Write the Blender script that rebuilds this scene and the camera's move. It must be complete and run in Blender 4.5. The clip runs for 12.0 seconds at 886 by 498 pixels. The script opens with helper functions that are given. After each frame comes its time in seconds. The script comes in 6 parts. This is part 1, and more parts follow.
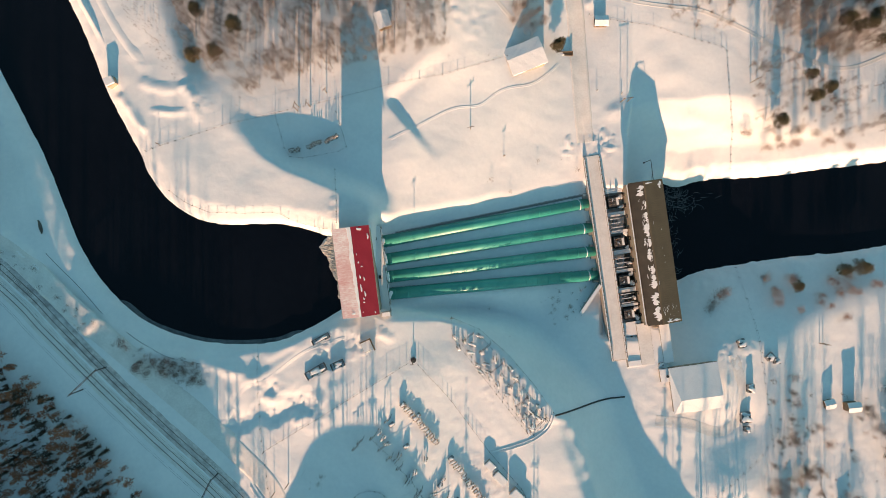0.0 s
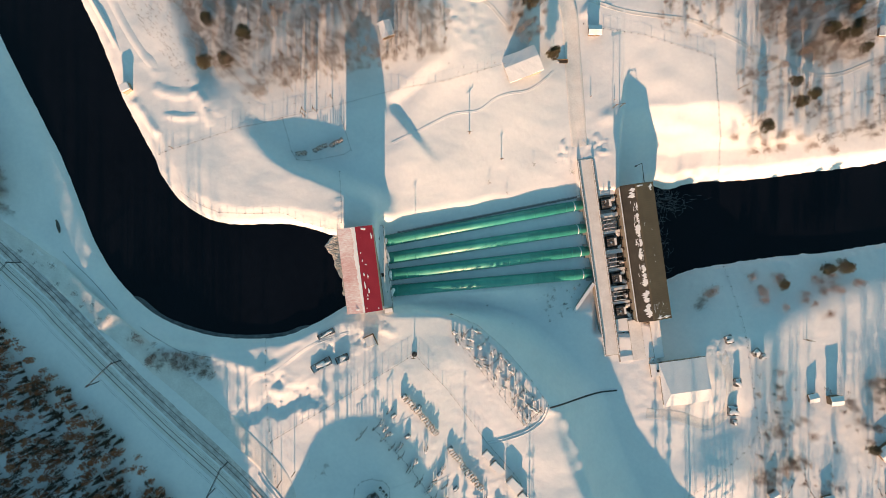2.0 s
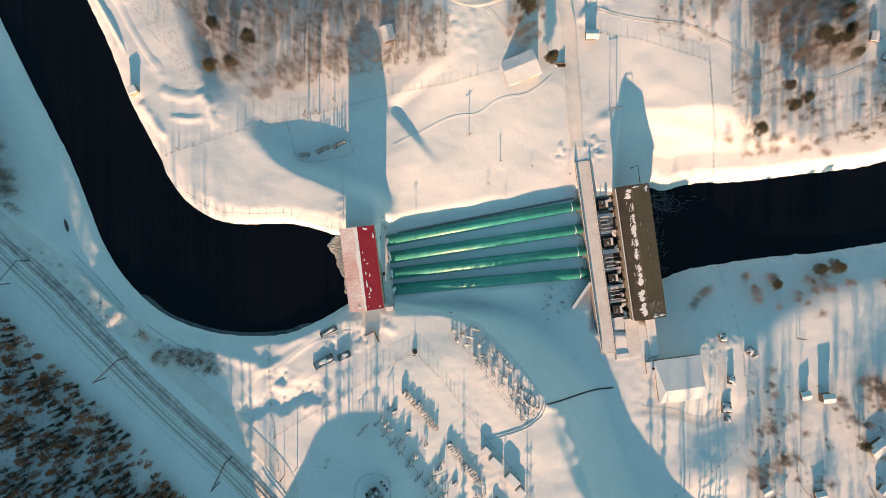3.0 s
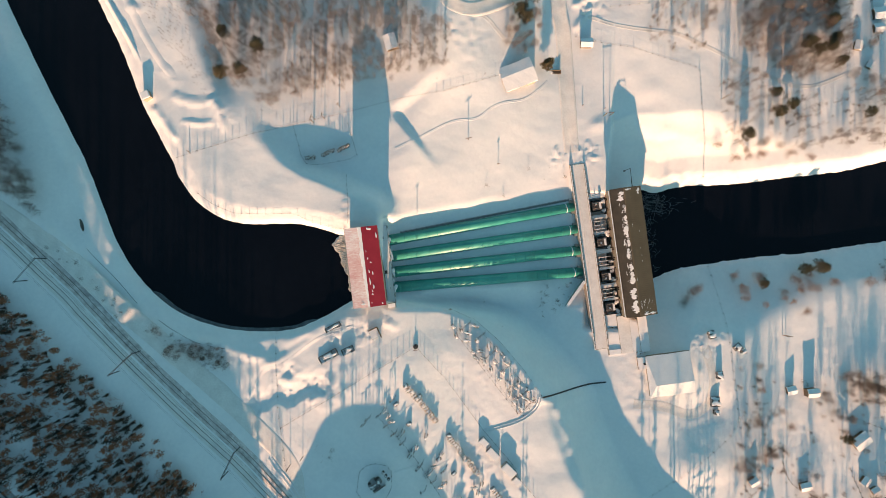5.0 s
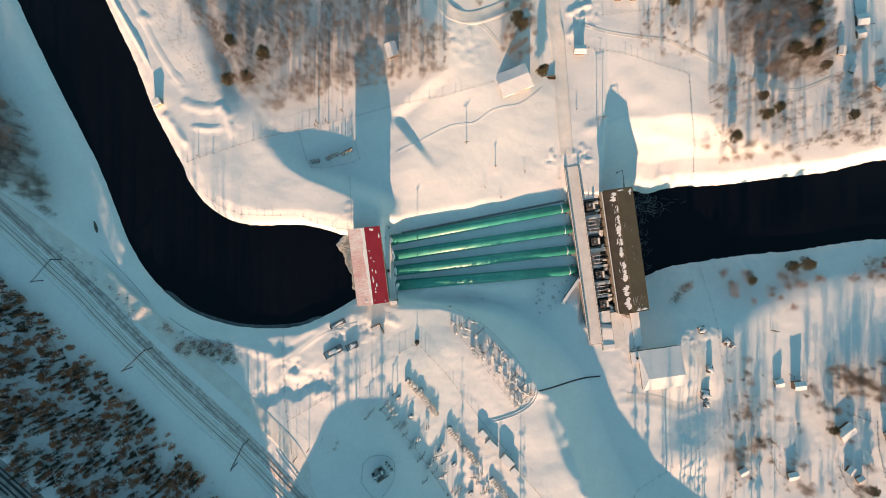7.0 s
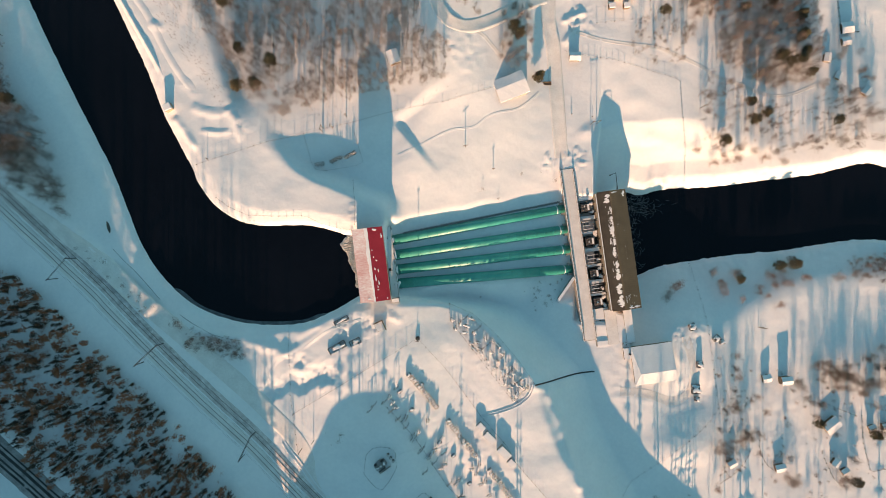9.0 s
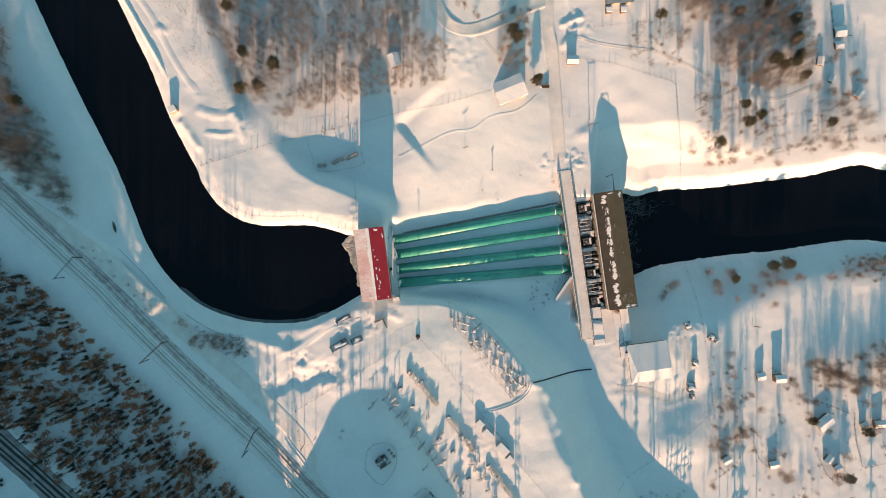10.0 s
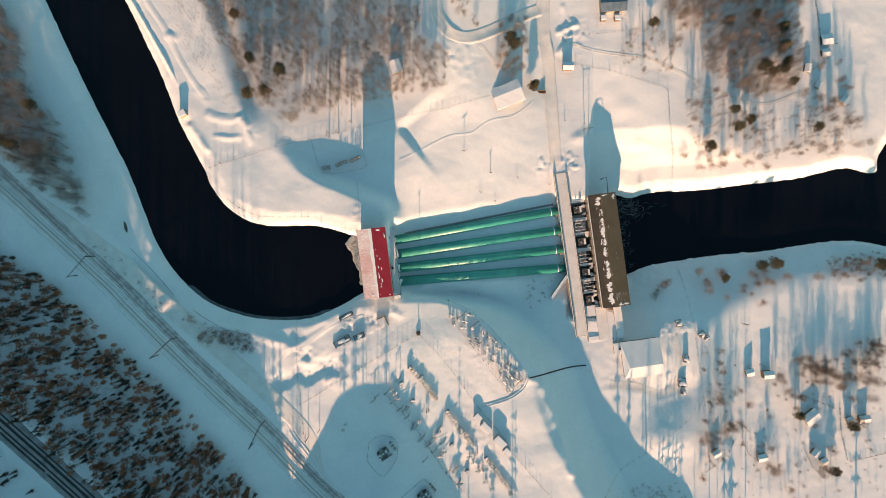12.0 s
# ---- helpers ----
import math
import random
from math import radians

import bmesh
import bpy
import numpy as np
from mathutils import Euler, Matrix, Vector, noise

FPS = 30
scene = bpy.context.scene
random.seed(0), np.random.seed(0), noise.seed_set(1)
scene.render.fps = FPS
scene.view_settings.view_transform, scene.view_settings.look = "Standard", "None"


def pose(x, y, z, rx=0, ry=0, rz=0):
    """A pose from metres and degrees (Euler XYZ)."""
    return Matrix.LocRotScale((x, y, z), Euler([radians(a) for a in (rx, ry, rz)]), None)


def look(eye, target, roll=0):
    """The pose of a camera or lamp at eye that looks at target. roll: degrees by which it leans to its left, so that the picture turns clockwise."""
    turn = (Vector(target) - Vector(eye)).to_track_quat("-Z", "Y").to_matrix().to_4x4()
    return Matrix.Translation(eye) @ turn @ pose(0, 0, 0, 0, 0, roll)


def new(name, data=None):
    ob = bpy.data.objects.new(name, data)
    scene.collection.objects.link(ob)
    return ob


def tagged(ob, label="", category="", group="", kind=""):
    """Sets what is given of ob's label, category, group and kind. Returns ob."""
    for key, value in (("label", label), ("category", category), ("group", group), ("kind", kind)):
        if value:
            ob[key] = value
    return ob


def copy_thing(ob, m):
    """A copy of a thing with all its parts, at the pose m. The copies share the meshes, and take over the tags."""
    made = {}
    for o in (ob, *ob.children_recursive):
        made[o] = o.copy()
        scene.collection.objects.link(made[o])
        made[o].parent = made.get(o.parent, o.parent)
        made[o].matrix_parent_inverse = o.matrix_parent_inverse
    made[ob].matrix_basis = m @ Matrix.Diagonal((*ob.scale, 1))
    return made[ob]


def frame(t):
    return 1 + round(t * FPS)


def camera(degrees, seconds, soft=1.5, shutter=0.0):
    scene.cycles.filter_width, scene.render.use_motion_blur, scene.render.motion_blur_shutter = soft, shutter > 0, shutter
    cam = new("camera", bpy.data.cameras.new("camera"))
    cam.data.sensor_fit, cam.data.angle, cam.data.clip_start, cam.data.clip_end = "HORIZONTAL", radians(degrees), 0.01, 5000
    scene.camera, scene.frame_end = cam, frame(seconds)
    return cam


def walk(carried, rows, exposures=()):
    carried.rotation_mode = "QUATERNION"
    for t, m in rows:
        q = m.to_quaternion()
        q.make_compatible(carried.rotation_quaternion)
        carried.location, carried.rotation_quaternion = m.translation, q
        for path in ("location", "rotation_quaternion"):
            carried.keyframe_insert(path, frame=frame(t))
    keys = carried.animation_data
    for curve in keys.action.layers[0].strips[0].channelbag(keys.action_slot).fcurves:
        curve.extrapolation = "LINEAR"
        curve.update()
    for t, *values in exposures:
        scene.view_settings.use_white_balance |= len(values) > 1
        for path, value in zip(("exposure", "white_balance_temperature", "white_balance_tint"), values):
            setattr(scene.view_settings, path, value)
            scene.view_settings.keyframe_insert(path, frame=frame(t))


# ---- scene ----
# the camera rises over the dam, looking straight down
cam = camera(73.0, 12.0, soft=0.65)
ROWS = [
    (0.0, 0.000, 0.000, 236.06, -0.022, 0.051, 0.000),
    (0.5, -0.100, -0.126, 238.42, -0.007, 0.022, 0.049),
    (1.0, -0.204, -0.250, 240.77, 0.007, -0.007, 0.079),
    (1.5, -0.311, -0.373, 243.12, 0.022, -0.037, 0.096),
    (2.0, -0.421, -0.496, 245.47, 0.036, -0.068, 0.115),
    (2.5, -0.534, -0.617, 247.81, 0.051, -0.099, 0.160),
    (3.0, -0.650, -0.738, 250.15, 0.065, -0.130, 0.230),
    (5.0, -1.146, -1.209, 259.47, 0.122, -0.261, 0.375),
    (5.5, -1.278, -1.325, 261.79, 0.136, -0.295, 0.360),
    (6.0, -1.413, -1.439, 264.11, 0.150, -0.330, 0.330),
    (6.5, -1.551, -1.552, 266.42, 0.164, -0.365, 0.250),
    (7.0, -1.692, -1.665, 268.73, 0.178, -0.400, 0.120),
    (9.0, -2.288, -2.104, 277.93, 0.233, -0.547, 0.154),
    (9.5, -2.445, -2.211, 280.22, 0.247, -0.585, 0.190),
    (10.0, -2.605, -2.317, 282.51, 0.260, -0.623, 0.200),
    (10.5, -2.768, -2.422, 284.79, 0.273, -0.662, 0.215),
    (11.0, -2.934, -2.526, 287.07, 0.287, -0.702, 0.245),
    (11.5, -3.104, -2.629, 289.34, 0.300, -0.741, 0.270),
    (12.0, -3.276, -2.732, 291.62, 0.313, -0.782, 0.310),
]
walk(cam, [(t, pose(x, y, z, rx, ry, rz)) for t, x, y, z, rx, ry, rz in ROWS])

# low winter sun from the south, clear sky
SUN_HEIGHT = 11.5
scene.view_settings.exposure = 1.31
sky_world = bpy.data.worlds.new("winter_sky")
scene.world = sky_world
sky_world.use_nodes = True
wn, wl = sky_world.node_tree.nodes, sky_world.node_tree.links
sky = wn.new("ShaderNodeTexSky")
sky.sky_type, sky.sun_disc = "NISHITA", False
sky.sun_elevation, sky.sun_rotation = radians(SUN_HEIGHT), radians(180)
sky.ozone_density, sky.dust_density = 1.0, 0.6
cast = wn.new("ShaderNodeMix")
cast.data_type, cast.blend_type = "RGBA", "MULTIPLY"
cast.inputs[0].default_value, cast.inputs[7].default_value = 1.0, (0.67, 1.0, 0.9, 1.0)
wl.new(sky.outputs[0], cast.inputs[6])
wl.new(cast.outputs[2], wn["Background"].inputs[0])
wn["Background"].inputs[1].default_value = 0.0765
sun = new("sun", bpy.data.lights.new("sun", "SUN"))
sun.data.energy, sun.data.angle, sun.data.color = 4.12, radians(0.45), (1.0, 0.565, 0.33)
sun.matrix_world = look((0, -100, 100 * math.tan(radians(SUN_HEIGHT))), (0, 0, 0))


# ---- materials ----
def material(name, low, high, scale=1.0, fine=12.0, rough=0.7, bump=0.2, depth=0.05, metal=0.0, per_object=0.0, spec=0.5, stretch=None):
    """A surface whose colour wanders between two tones at two scales, with fine relief."""
    m = bpy.data.materials.new(name)
    m.use_nodes = True
    n, k = m.node_tree.nodes, m.node_tree.links
    b = n["Principled BSDF"]
    b.inputs["Roughness"].default_value, b.inputs["Metallic"].default_value = rough, metal
    b.inputs["Specular IOR Level"].default_value = spec
    at = n.new("ShaderNodeTexCoord")
    big, small = n.new("ShaderNodeTexNoise"), n.new("ShaderNodeTexNoise")
    big.inputs["Scale"].default_value, small.inputs["Scale"].default_value = scale, fine
    big.inputs["Detail"].default_value, small.inputs["Detail"].default_value = 5, 3
    place = at.outputs["Object"]
    if stretch:
        mapped = n.new("ShaderNodeMapping")
        mapped.inputs["Scale"].default_value = stretch
        k.new(place, mapped.inputs["Vector"])
        place = mapped.outputs[0]
    for t in (big, small):
        k.new(place, t.inputs["Vector"])
    add = n.new("ShaderNodeMix")
    add.inputs[0].default_value = 0.4
    k.new(big.outputs[0], add.inputs[2]), k.new(small.outputs[0], add.inputs[3])
    ramp = n.new("ShaderNodeValToRGB")
    ramp.color_ramp.elements[0].position, ramp.color_ramp.elements[1].position = 0.36, 0.64
    ramp.color_ramp.elements[0].color, ramp.color_ramp.elements[1].color = (*low, 1), (*high, 1)
    k.new(add.outputs[0], ramp.inputs[0])
    last = ramp.outputs[0]
    if per_object:
        info, shift = n.new("ShaderNodeObjectInfo"), n.new("ShaderNodeHueSaturation")
        span = n.new("ShaderNodeMapRange")
        span.inputs[3].default_value, span.inputs[4].default_value = 1 - per_object, 1 + per_object
        k.new(info.outputs["Random"], span.inputs[0]), k.new(span.outputs[0], shift.inputs["Value"])
        k.new(last, shift.inputs["Color"])
        last = shift.outputs[0]
    k.new(last, b.inputs["Base Color"])
    if bump:
        r = n.new("ShaderNodeBump")
        r.inputs["Strength"].default_value, r.inputs["Distance"].default_value = bump, depth
        k.new(small.outputs[0], r.inputs["Height"]), k.new(r.outputs[0], b.inputs["Normal"])
    return m


SNOW = material("snow", (0.80, 0.81, 0.83), (0.88, 0.88, 0.89), 0.08, 0.7, 0.75, 0.2, 0.2, spec=0.2)
ROOF_SNOW = material("roof_snow", (0.80, 0.81, 0.83), (0.88, 0.88, 0.89), 0.3, 2.0, 0.75, 0.3, 0.1, spec=0.2)
PACKED = material("packed_snow", (0.71, 0.695, 0.68), (0.84, 0.825, 0.81), 0.25, 1.6, 0.7, 0.3, 0.08, spec=0.2)
WATER = material("black_water", (0.0025, 0.003, 0.006), (0.004, 0.005, 0.009), 0.05, 0.4, 0.15, 0.05, 0.05, spec=0.22)
RED = material("red_roof_paint", (0.34, 0.018, 0.034), (0.43, 0.028, 0.046), 0.3, 6.0, 0.45, 0.1, 0.02)
GREEN = material("green_pipe_paint", (0.02, 0.27, 0.23), (0.05, 0.38, 0.315), 0.25, 4.0, 0.47, 0.06, 0.02, spec=1.0)
OLIVE = material("brown_roof_sheet", (0.10, 0.074, 0.042), (0.155, 0.118, 0.07), 0.2, 5.0, 0.6, 0.15, 0.02)
CONCRETE = material("concrete", (0.30, 0.28, 0.25), (0.44, 0.41, 0.37), 0.3, 5.0, 0.85, 0.3, 0.03)
PLASTER = material("ochre_plaster", (0.32, 0.26, 0.19), (0.43, 0.355, 0.27), 0.3, 4.0, 0.85, 0.2, 0.02)
STEEL = material("dark_steel", (0.03, 0.032, 0.035), (0.07, 0.07, 0.075), 1.0, 8.0, 0.5, 0.1, 0.01, metal=0.3)
GREY_PAINT = material("grey_equipment_paint", (0.16, 0.17, 0.18), (0.26, 0.27, 0.28), 1.0, 8.0, 0.5, 0.1, 0.01)
WOOD = material("weathered_wood", (0.10, 0.075, 0.05), (0.20, 0.15, 0.10), 0.8, 10.0, 0.8, 0.3, 0.02)
BARK = material("bare_branches", (0.085, 0.066, 0.056), (0.205, 0.166, 0.144), 0.15, 2.0, 0.9, 0)
NEEDLES = material("pine_needles", (0.034, 0.022, 0.014), (0.09, 0.058, 0.036), 0.2, 1.5, 0.8, 0)
PINE_GREEN = material("green_pine_needles", (0.055, 0.05, 0.026), (0.14, 0.122, 0.066), 0.3, 1.5, 0.8, 0)
RUSTY = material("reddish_needles", (0.28, 0.10, 0.045), (0.50, 0.195, 0.095), 0.1, 1.5, 0.8, 0)
WILLOW = material("willow_twigs", (0.15, 0.085, 0.058), (0.28, 0.17, 0.115), 0.2, 2.0, 0.9, 0)
RAIL = material("frosted_rail_steel", (0.13, 0.11, 0.10), (0.28, 0.25, 0.23), 0.8, 6.0, 0.6, 0)
BALLAST = material("ballast_under_snow", (0.40, 0.36, 0.35), (0.80, 0.77, 0.76), 0.5, 2.2, 0.9, 0.4, 0.06)
DARK_BROWN = material("dark_brown_sheet", (0.04, 0.034, 0.026), (0.075, 0.062, 0.046), 0.3, 5.0, 0.7, 0.2, 0.02)
SCREEN = material("yellowish_metal", (0.35, 0.28, 0.16), (0.5, 0.42, 0.28), 0.6, 5.0, 0.6, 0.1, 0.02)
DARK_PAINT = material("dark_grey_equipment_paint", (0.04, 0.04, 0.042), (0.11, 0.11, 0.11), 0.8, 6.0, 0.55, 0.1, 0.01)
PORCELAIN = material("brown_insulator", (0.14, 0.09, 0.055), (0.27, 0.19, 0.12), 2.0, 9.0, 0.35, 0)
DUSTED = material("red_roof_dusted_with_snow", (0.66, 0.36, 0.35), (0.88, 0.83, 0.82), 0.14, 1.4, 0.7, 0.15, 0.04, stretch=(0.5, 1.5, 1.0))
GLASS = material("dark_window", (0.01, 0.012, 0.015), (0.02, 0.022, 0.026), 1.0, 4.0, 0.08, 0)
BLUE_SHEET = material("bluish_roof_sheet", (0.07, 0.11, 0.16), (0.16, 0.22, 0.28), 0.4, 4.0, 0.5, 0.1, 0.02)
ICE = material("broken_ice", (0.30, 0.28, 0.25), (0.62, 0.60, 0.57), 0.6, 3.0, 0.5, 0.6, 0.2)


# ---- building helpers ----
def part(name, bm, mat, parent=None, label="", smooth=False):
    me = bpy.data.meshes.new(name)
    bm.normal_update()
    bm.to_mesh(me)
    bm.free()
    me.materials.append(mat)
    if smooth:
        me.polygons.foreach_set("use_smooth", [True] * len(me.polygons))
    ob = new(name, me)
    if parent:
        ob.parent = parent
    if label:
        tagged(ob, label)
    return ob


def raw(name, verts, faces, mat, parent=None, smooth=False):
    me = bpy.data.meshes.new(name)
    me.from_pydata(verts, [], faces)
    me.materials.append(mat)
    if smooth:
        me.polygons.foreach_set("use_smooth", [True] * len(me.polygons))
    ob = new(name, me)
    if parent:
        ob.parent = parent
    return ob


def thing(name, label, category, m=None, group="", kind=""):
    ob = new(name)
    ob.matrix_world = m or Matrix()
    return tagged(ob, label, category, group, kind)


def box(bm, x0, x1, y0, y1, z0, z1, m=None):
    v = [bm.verts.new((m @ Vector(p)) if m else p) for p in
         ((x0, y0, z0), (x1, y0, z0), (x1, y1, z0), (x0, y1, z0), (x0, y0, z1), (x1, y0, z1), (x1, y1, z1), (x0, y1, z1))]
    for f in ((3, 2, 1, 0), (4, 5, 6, 7), (0, 1, 5, 4), (1, 2, 6, 5), (2, 3, 7, 6), (3, 0, 4, 7)):
        bm.faces.new([v[i] for i in f])
    return bm


def boxes(*rows, m=None):
    bm = bmesh.new()
    for r in rows:
        box(bm, *r, m=m)
    return bm


def tube(bm, a, b, r0, r1=None, sides=8, caps=True):
    a, b = Vector(a), Vector(b)
    r1 = r0 if r1 is None else r1
    q = (b - a).to_track_quat("Z", "Y")
    rings = [[bm.verts.new(p + q @ Vector((r * math.cos(6.2832 * i / sides), r * math.sin(6.2832 * i / sides), 0))) for i in range(sides)]
             for p, r in ((a, r0), (b, r1))]
    for i in range(sides):
        j = (i + 1) % sides
        bm.faces.new((rings[0][i], rings[0][j], rings[1][j], rings[1][i]))
    if caps:
        bm.faces.new(rings[0][::-1]), bm.faces.new(rings[1])
    return bm


def tubes(*rows, sides=6):
    bm = bmesh.new()
    for r in rows:
        tube(bm, *r, sides=sides)
    return bm


def prism(bm, outline, x0, x1):
    """An outline of (y, z) drawn out along x."""
    a = [bm.verts.new((x0, y, z)) for y, z in outline]
    b = [bm.verts.new((x1, y, z)) for y, z in outline]
    n = len(a)
    bm.faces.new(a[::-1]), bm.faces.new(b)
    for i in range(n):
        j = (i + 1) % n
        bm.faces.new((a[i], a[j], b[j], b[i]))
    return bm


def blob(bm, cx, cy, z, rx, ry, high, seed, turn=0.0, m=None):
    """A low lump of snow with an uneven outline."""
    g, n = random.Random(seed), 18
    q = [g.uniform(0, 6.283) for _ in range(4)]
    c, s = math.cos(radians(turn)), math.sin(radians(turn))
    rings = []
    for k, up in ((1.0, 0.0), (0.9, 0.75), (0.5, 1.0)):
        ring = []
        for i in range(n):
            a = 6.283 * i / n
            w = k * (1 + 0.3 * math.sin(2 * a + q[0]) + 0.2 * math.sin(3 * a + q[1]) + 0.1 * math.sin(5 * a + q[2]) + 0.05 * math.sin(7 * a + q[3]))
            x, y = rx * w * math.cos(6.283 * i / n), ry * w * math.sin(6.283 * i / n)
            p = Vector((cx + x * c - y * s, cy + x * s + y * c, z + high * up))
            ring.append(bm.verts.new(m @ p if m else p))
        rings.append(ring)
    for a, b in zip(rings[:-1], rings[1:]):
        for i in range(n):
            j = (i + 1) % n
            bm.faces.new((a[i], a[j], b[j], b[i]))
    bm.faces.new(rings[-1])
    return bm


# ---- the land ----
RESERVOIR, TAILWATER = 36.0, 0.0
UPSTREAM = [(-270.7, 318.3), (-203.0, 175.1), (-169.1, 103.4), (-152.1, 67.6), (-134.1, 32.2), (-127.5, 16.2), (-120.0, -1.8), (-109.6, -15.9), (-97.3, -25.4),
            (-82.2, -30.5), (-68.9, -31.8), (-55.7, -30.9), (-44.4, -26.3), (-33.6, -20.1), (-27.4, -16.9), (-29.6, 0.1), (-38.7, 4.3), (-53.8, 8.2),
            (-72.7, 8.2), (-83.1, 10.5), (-91.6, 16.2), (-98.2, 24.7), (-101.0, 31.3), (-108.6, 45.4), (-113.3, 54.9), (-119.0, 70.0),
            (-125.2, 83.2), (-170.2, 175.6), (-237.6, 319.1)]
DOWNSTREAM = [(81.3, 22.8), (92.4, 24.4), (103.6, 27.3), (125.8, 28.4), (148.1, 31.3), (174.3, 34.6), (196.8, 39.7), (212.5, 37.6),
              (215.3, 47.1), (233.3, 81.3), (272.7, 207.8), (455.7, 210.5), (454.9, -48.9), (255.9, -10.6), (218.7, 1.2), (194.0, 3.8), (157.7, -1.4),
              (137.0, -3.2), (114.7, -6.5), (101.3, -8.8), (92.4, -12.3), (81.3, -13.9)]
DIKE = [(-154.3, 321.0), (-110.5, 130.4), (-96.3, 87.0), (-91.6, 71.9), (-84.0, 54.9), (-73.6, 43.0), (-65.1, 34.5), (-53.8, 26.9), (-42.5, 22.4), (-34.9, 19.0), (-19.8, 9.2),
        (-17.9, -22.5), (-72.7, -22.6), (-224.0, -22.6), (-402.0, 315.3)]
# foot of the southern terrace, from the dam towards the south-east
BROW = [(-17.9, -20.3), (2.8, -24.8), (16.1, -32.1), (29.6, -45.7), (38.3, -56.4), (42.4, -69.2), (48.2, -84.6), (63.9, -114.0), (69.2, -139.0)]


def rounded(points, closed=True, steps=6):
    """A smooth line through the given points."""
    n, out = len(points), []
    for i in range(n if closed else n - 1):
        p = [np.array(points[(i + k) % n] if closed else points[min(max(i + k, 0), n - 1)], float) for k in (-1, 0, 1, 2)]
        for s in range(steps):
            t = s / steps
            out.append(0.5 * (2 * p[1] + (p[2] - p[0]) * t + (2 * p[0] - 5 * p[1] + 4 * p[2] - p[3]) * t * t + (3 * p[1] - p[0] - 3 * p[2] + p[3]) * t ** 3))
    if not closed:
        out.append(np.array(points[-1], float))
    return np.array(out)


def away(x, y, line, closed=True):
    """Distance from a line; inside a closed one it is negative."""
    best, inside = np.full(x.shape, 1e18), np.zeros(x.shape, bool)
    pts = np.vstack([line, line[:1]]) if closed else line
    for (ax, ay), (bx, by) in zip(pts[:-1], pts[1:]):
        dx, dy = bx - ax, by - ay
        t = np.clip(((x - ax) * dx + (y - ay) * dy) / (dx * dx + dy * dy + 1e-12), 0, 1)
        best = np.minimum(best, (x - ax - t * dx) ** 2 + (y - ay - t * dy) ** 2)
        if closed and ay != by:
            inside ^= ((ay > y) != (by > y)) & (x < ax + (y - ay) * dx / dy)
    d = np.sqrt(best)
    return np.where(inside, -d, d) if closed else d


def ease(v, a, b):
    t = np.clip((v - a) / (b - a), 0, 1)
    return t * t * (3 - 2 * t)


def soft_min(a, b, k=1.2):
    d = np.clip((b - a) / (2 * k) + 0.5, 0, 1)
    return b + (a - b) * d - k * d * (1 - d)


def waves(x, y, size, seed):
    """Soft random relief of about +-1 with features of that size."""
    rng, out = np.random.RandomState(seed), 0
    for i in range(14):
        a, s, p = rng.uniform(0, 6.283), rng.uniform(0.6, 1.7), rng.uniform(0, 6.283)
        out = out + np.sin((x * math.cos(a) + y * math.sin(a)) * 6.283 * s / size + p + 1.3 * np.sin((x * math.sin(a) - y * math.cos(a)) * 3.1 * s / size + p))
    return out / 4.0


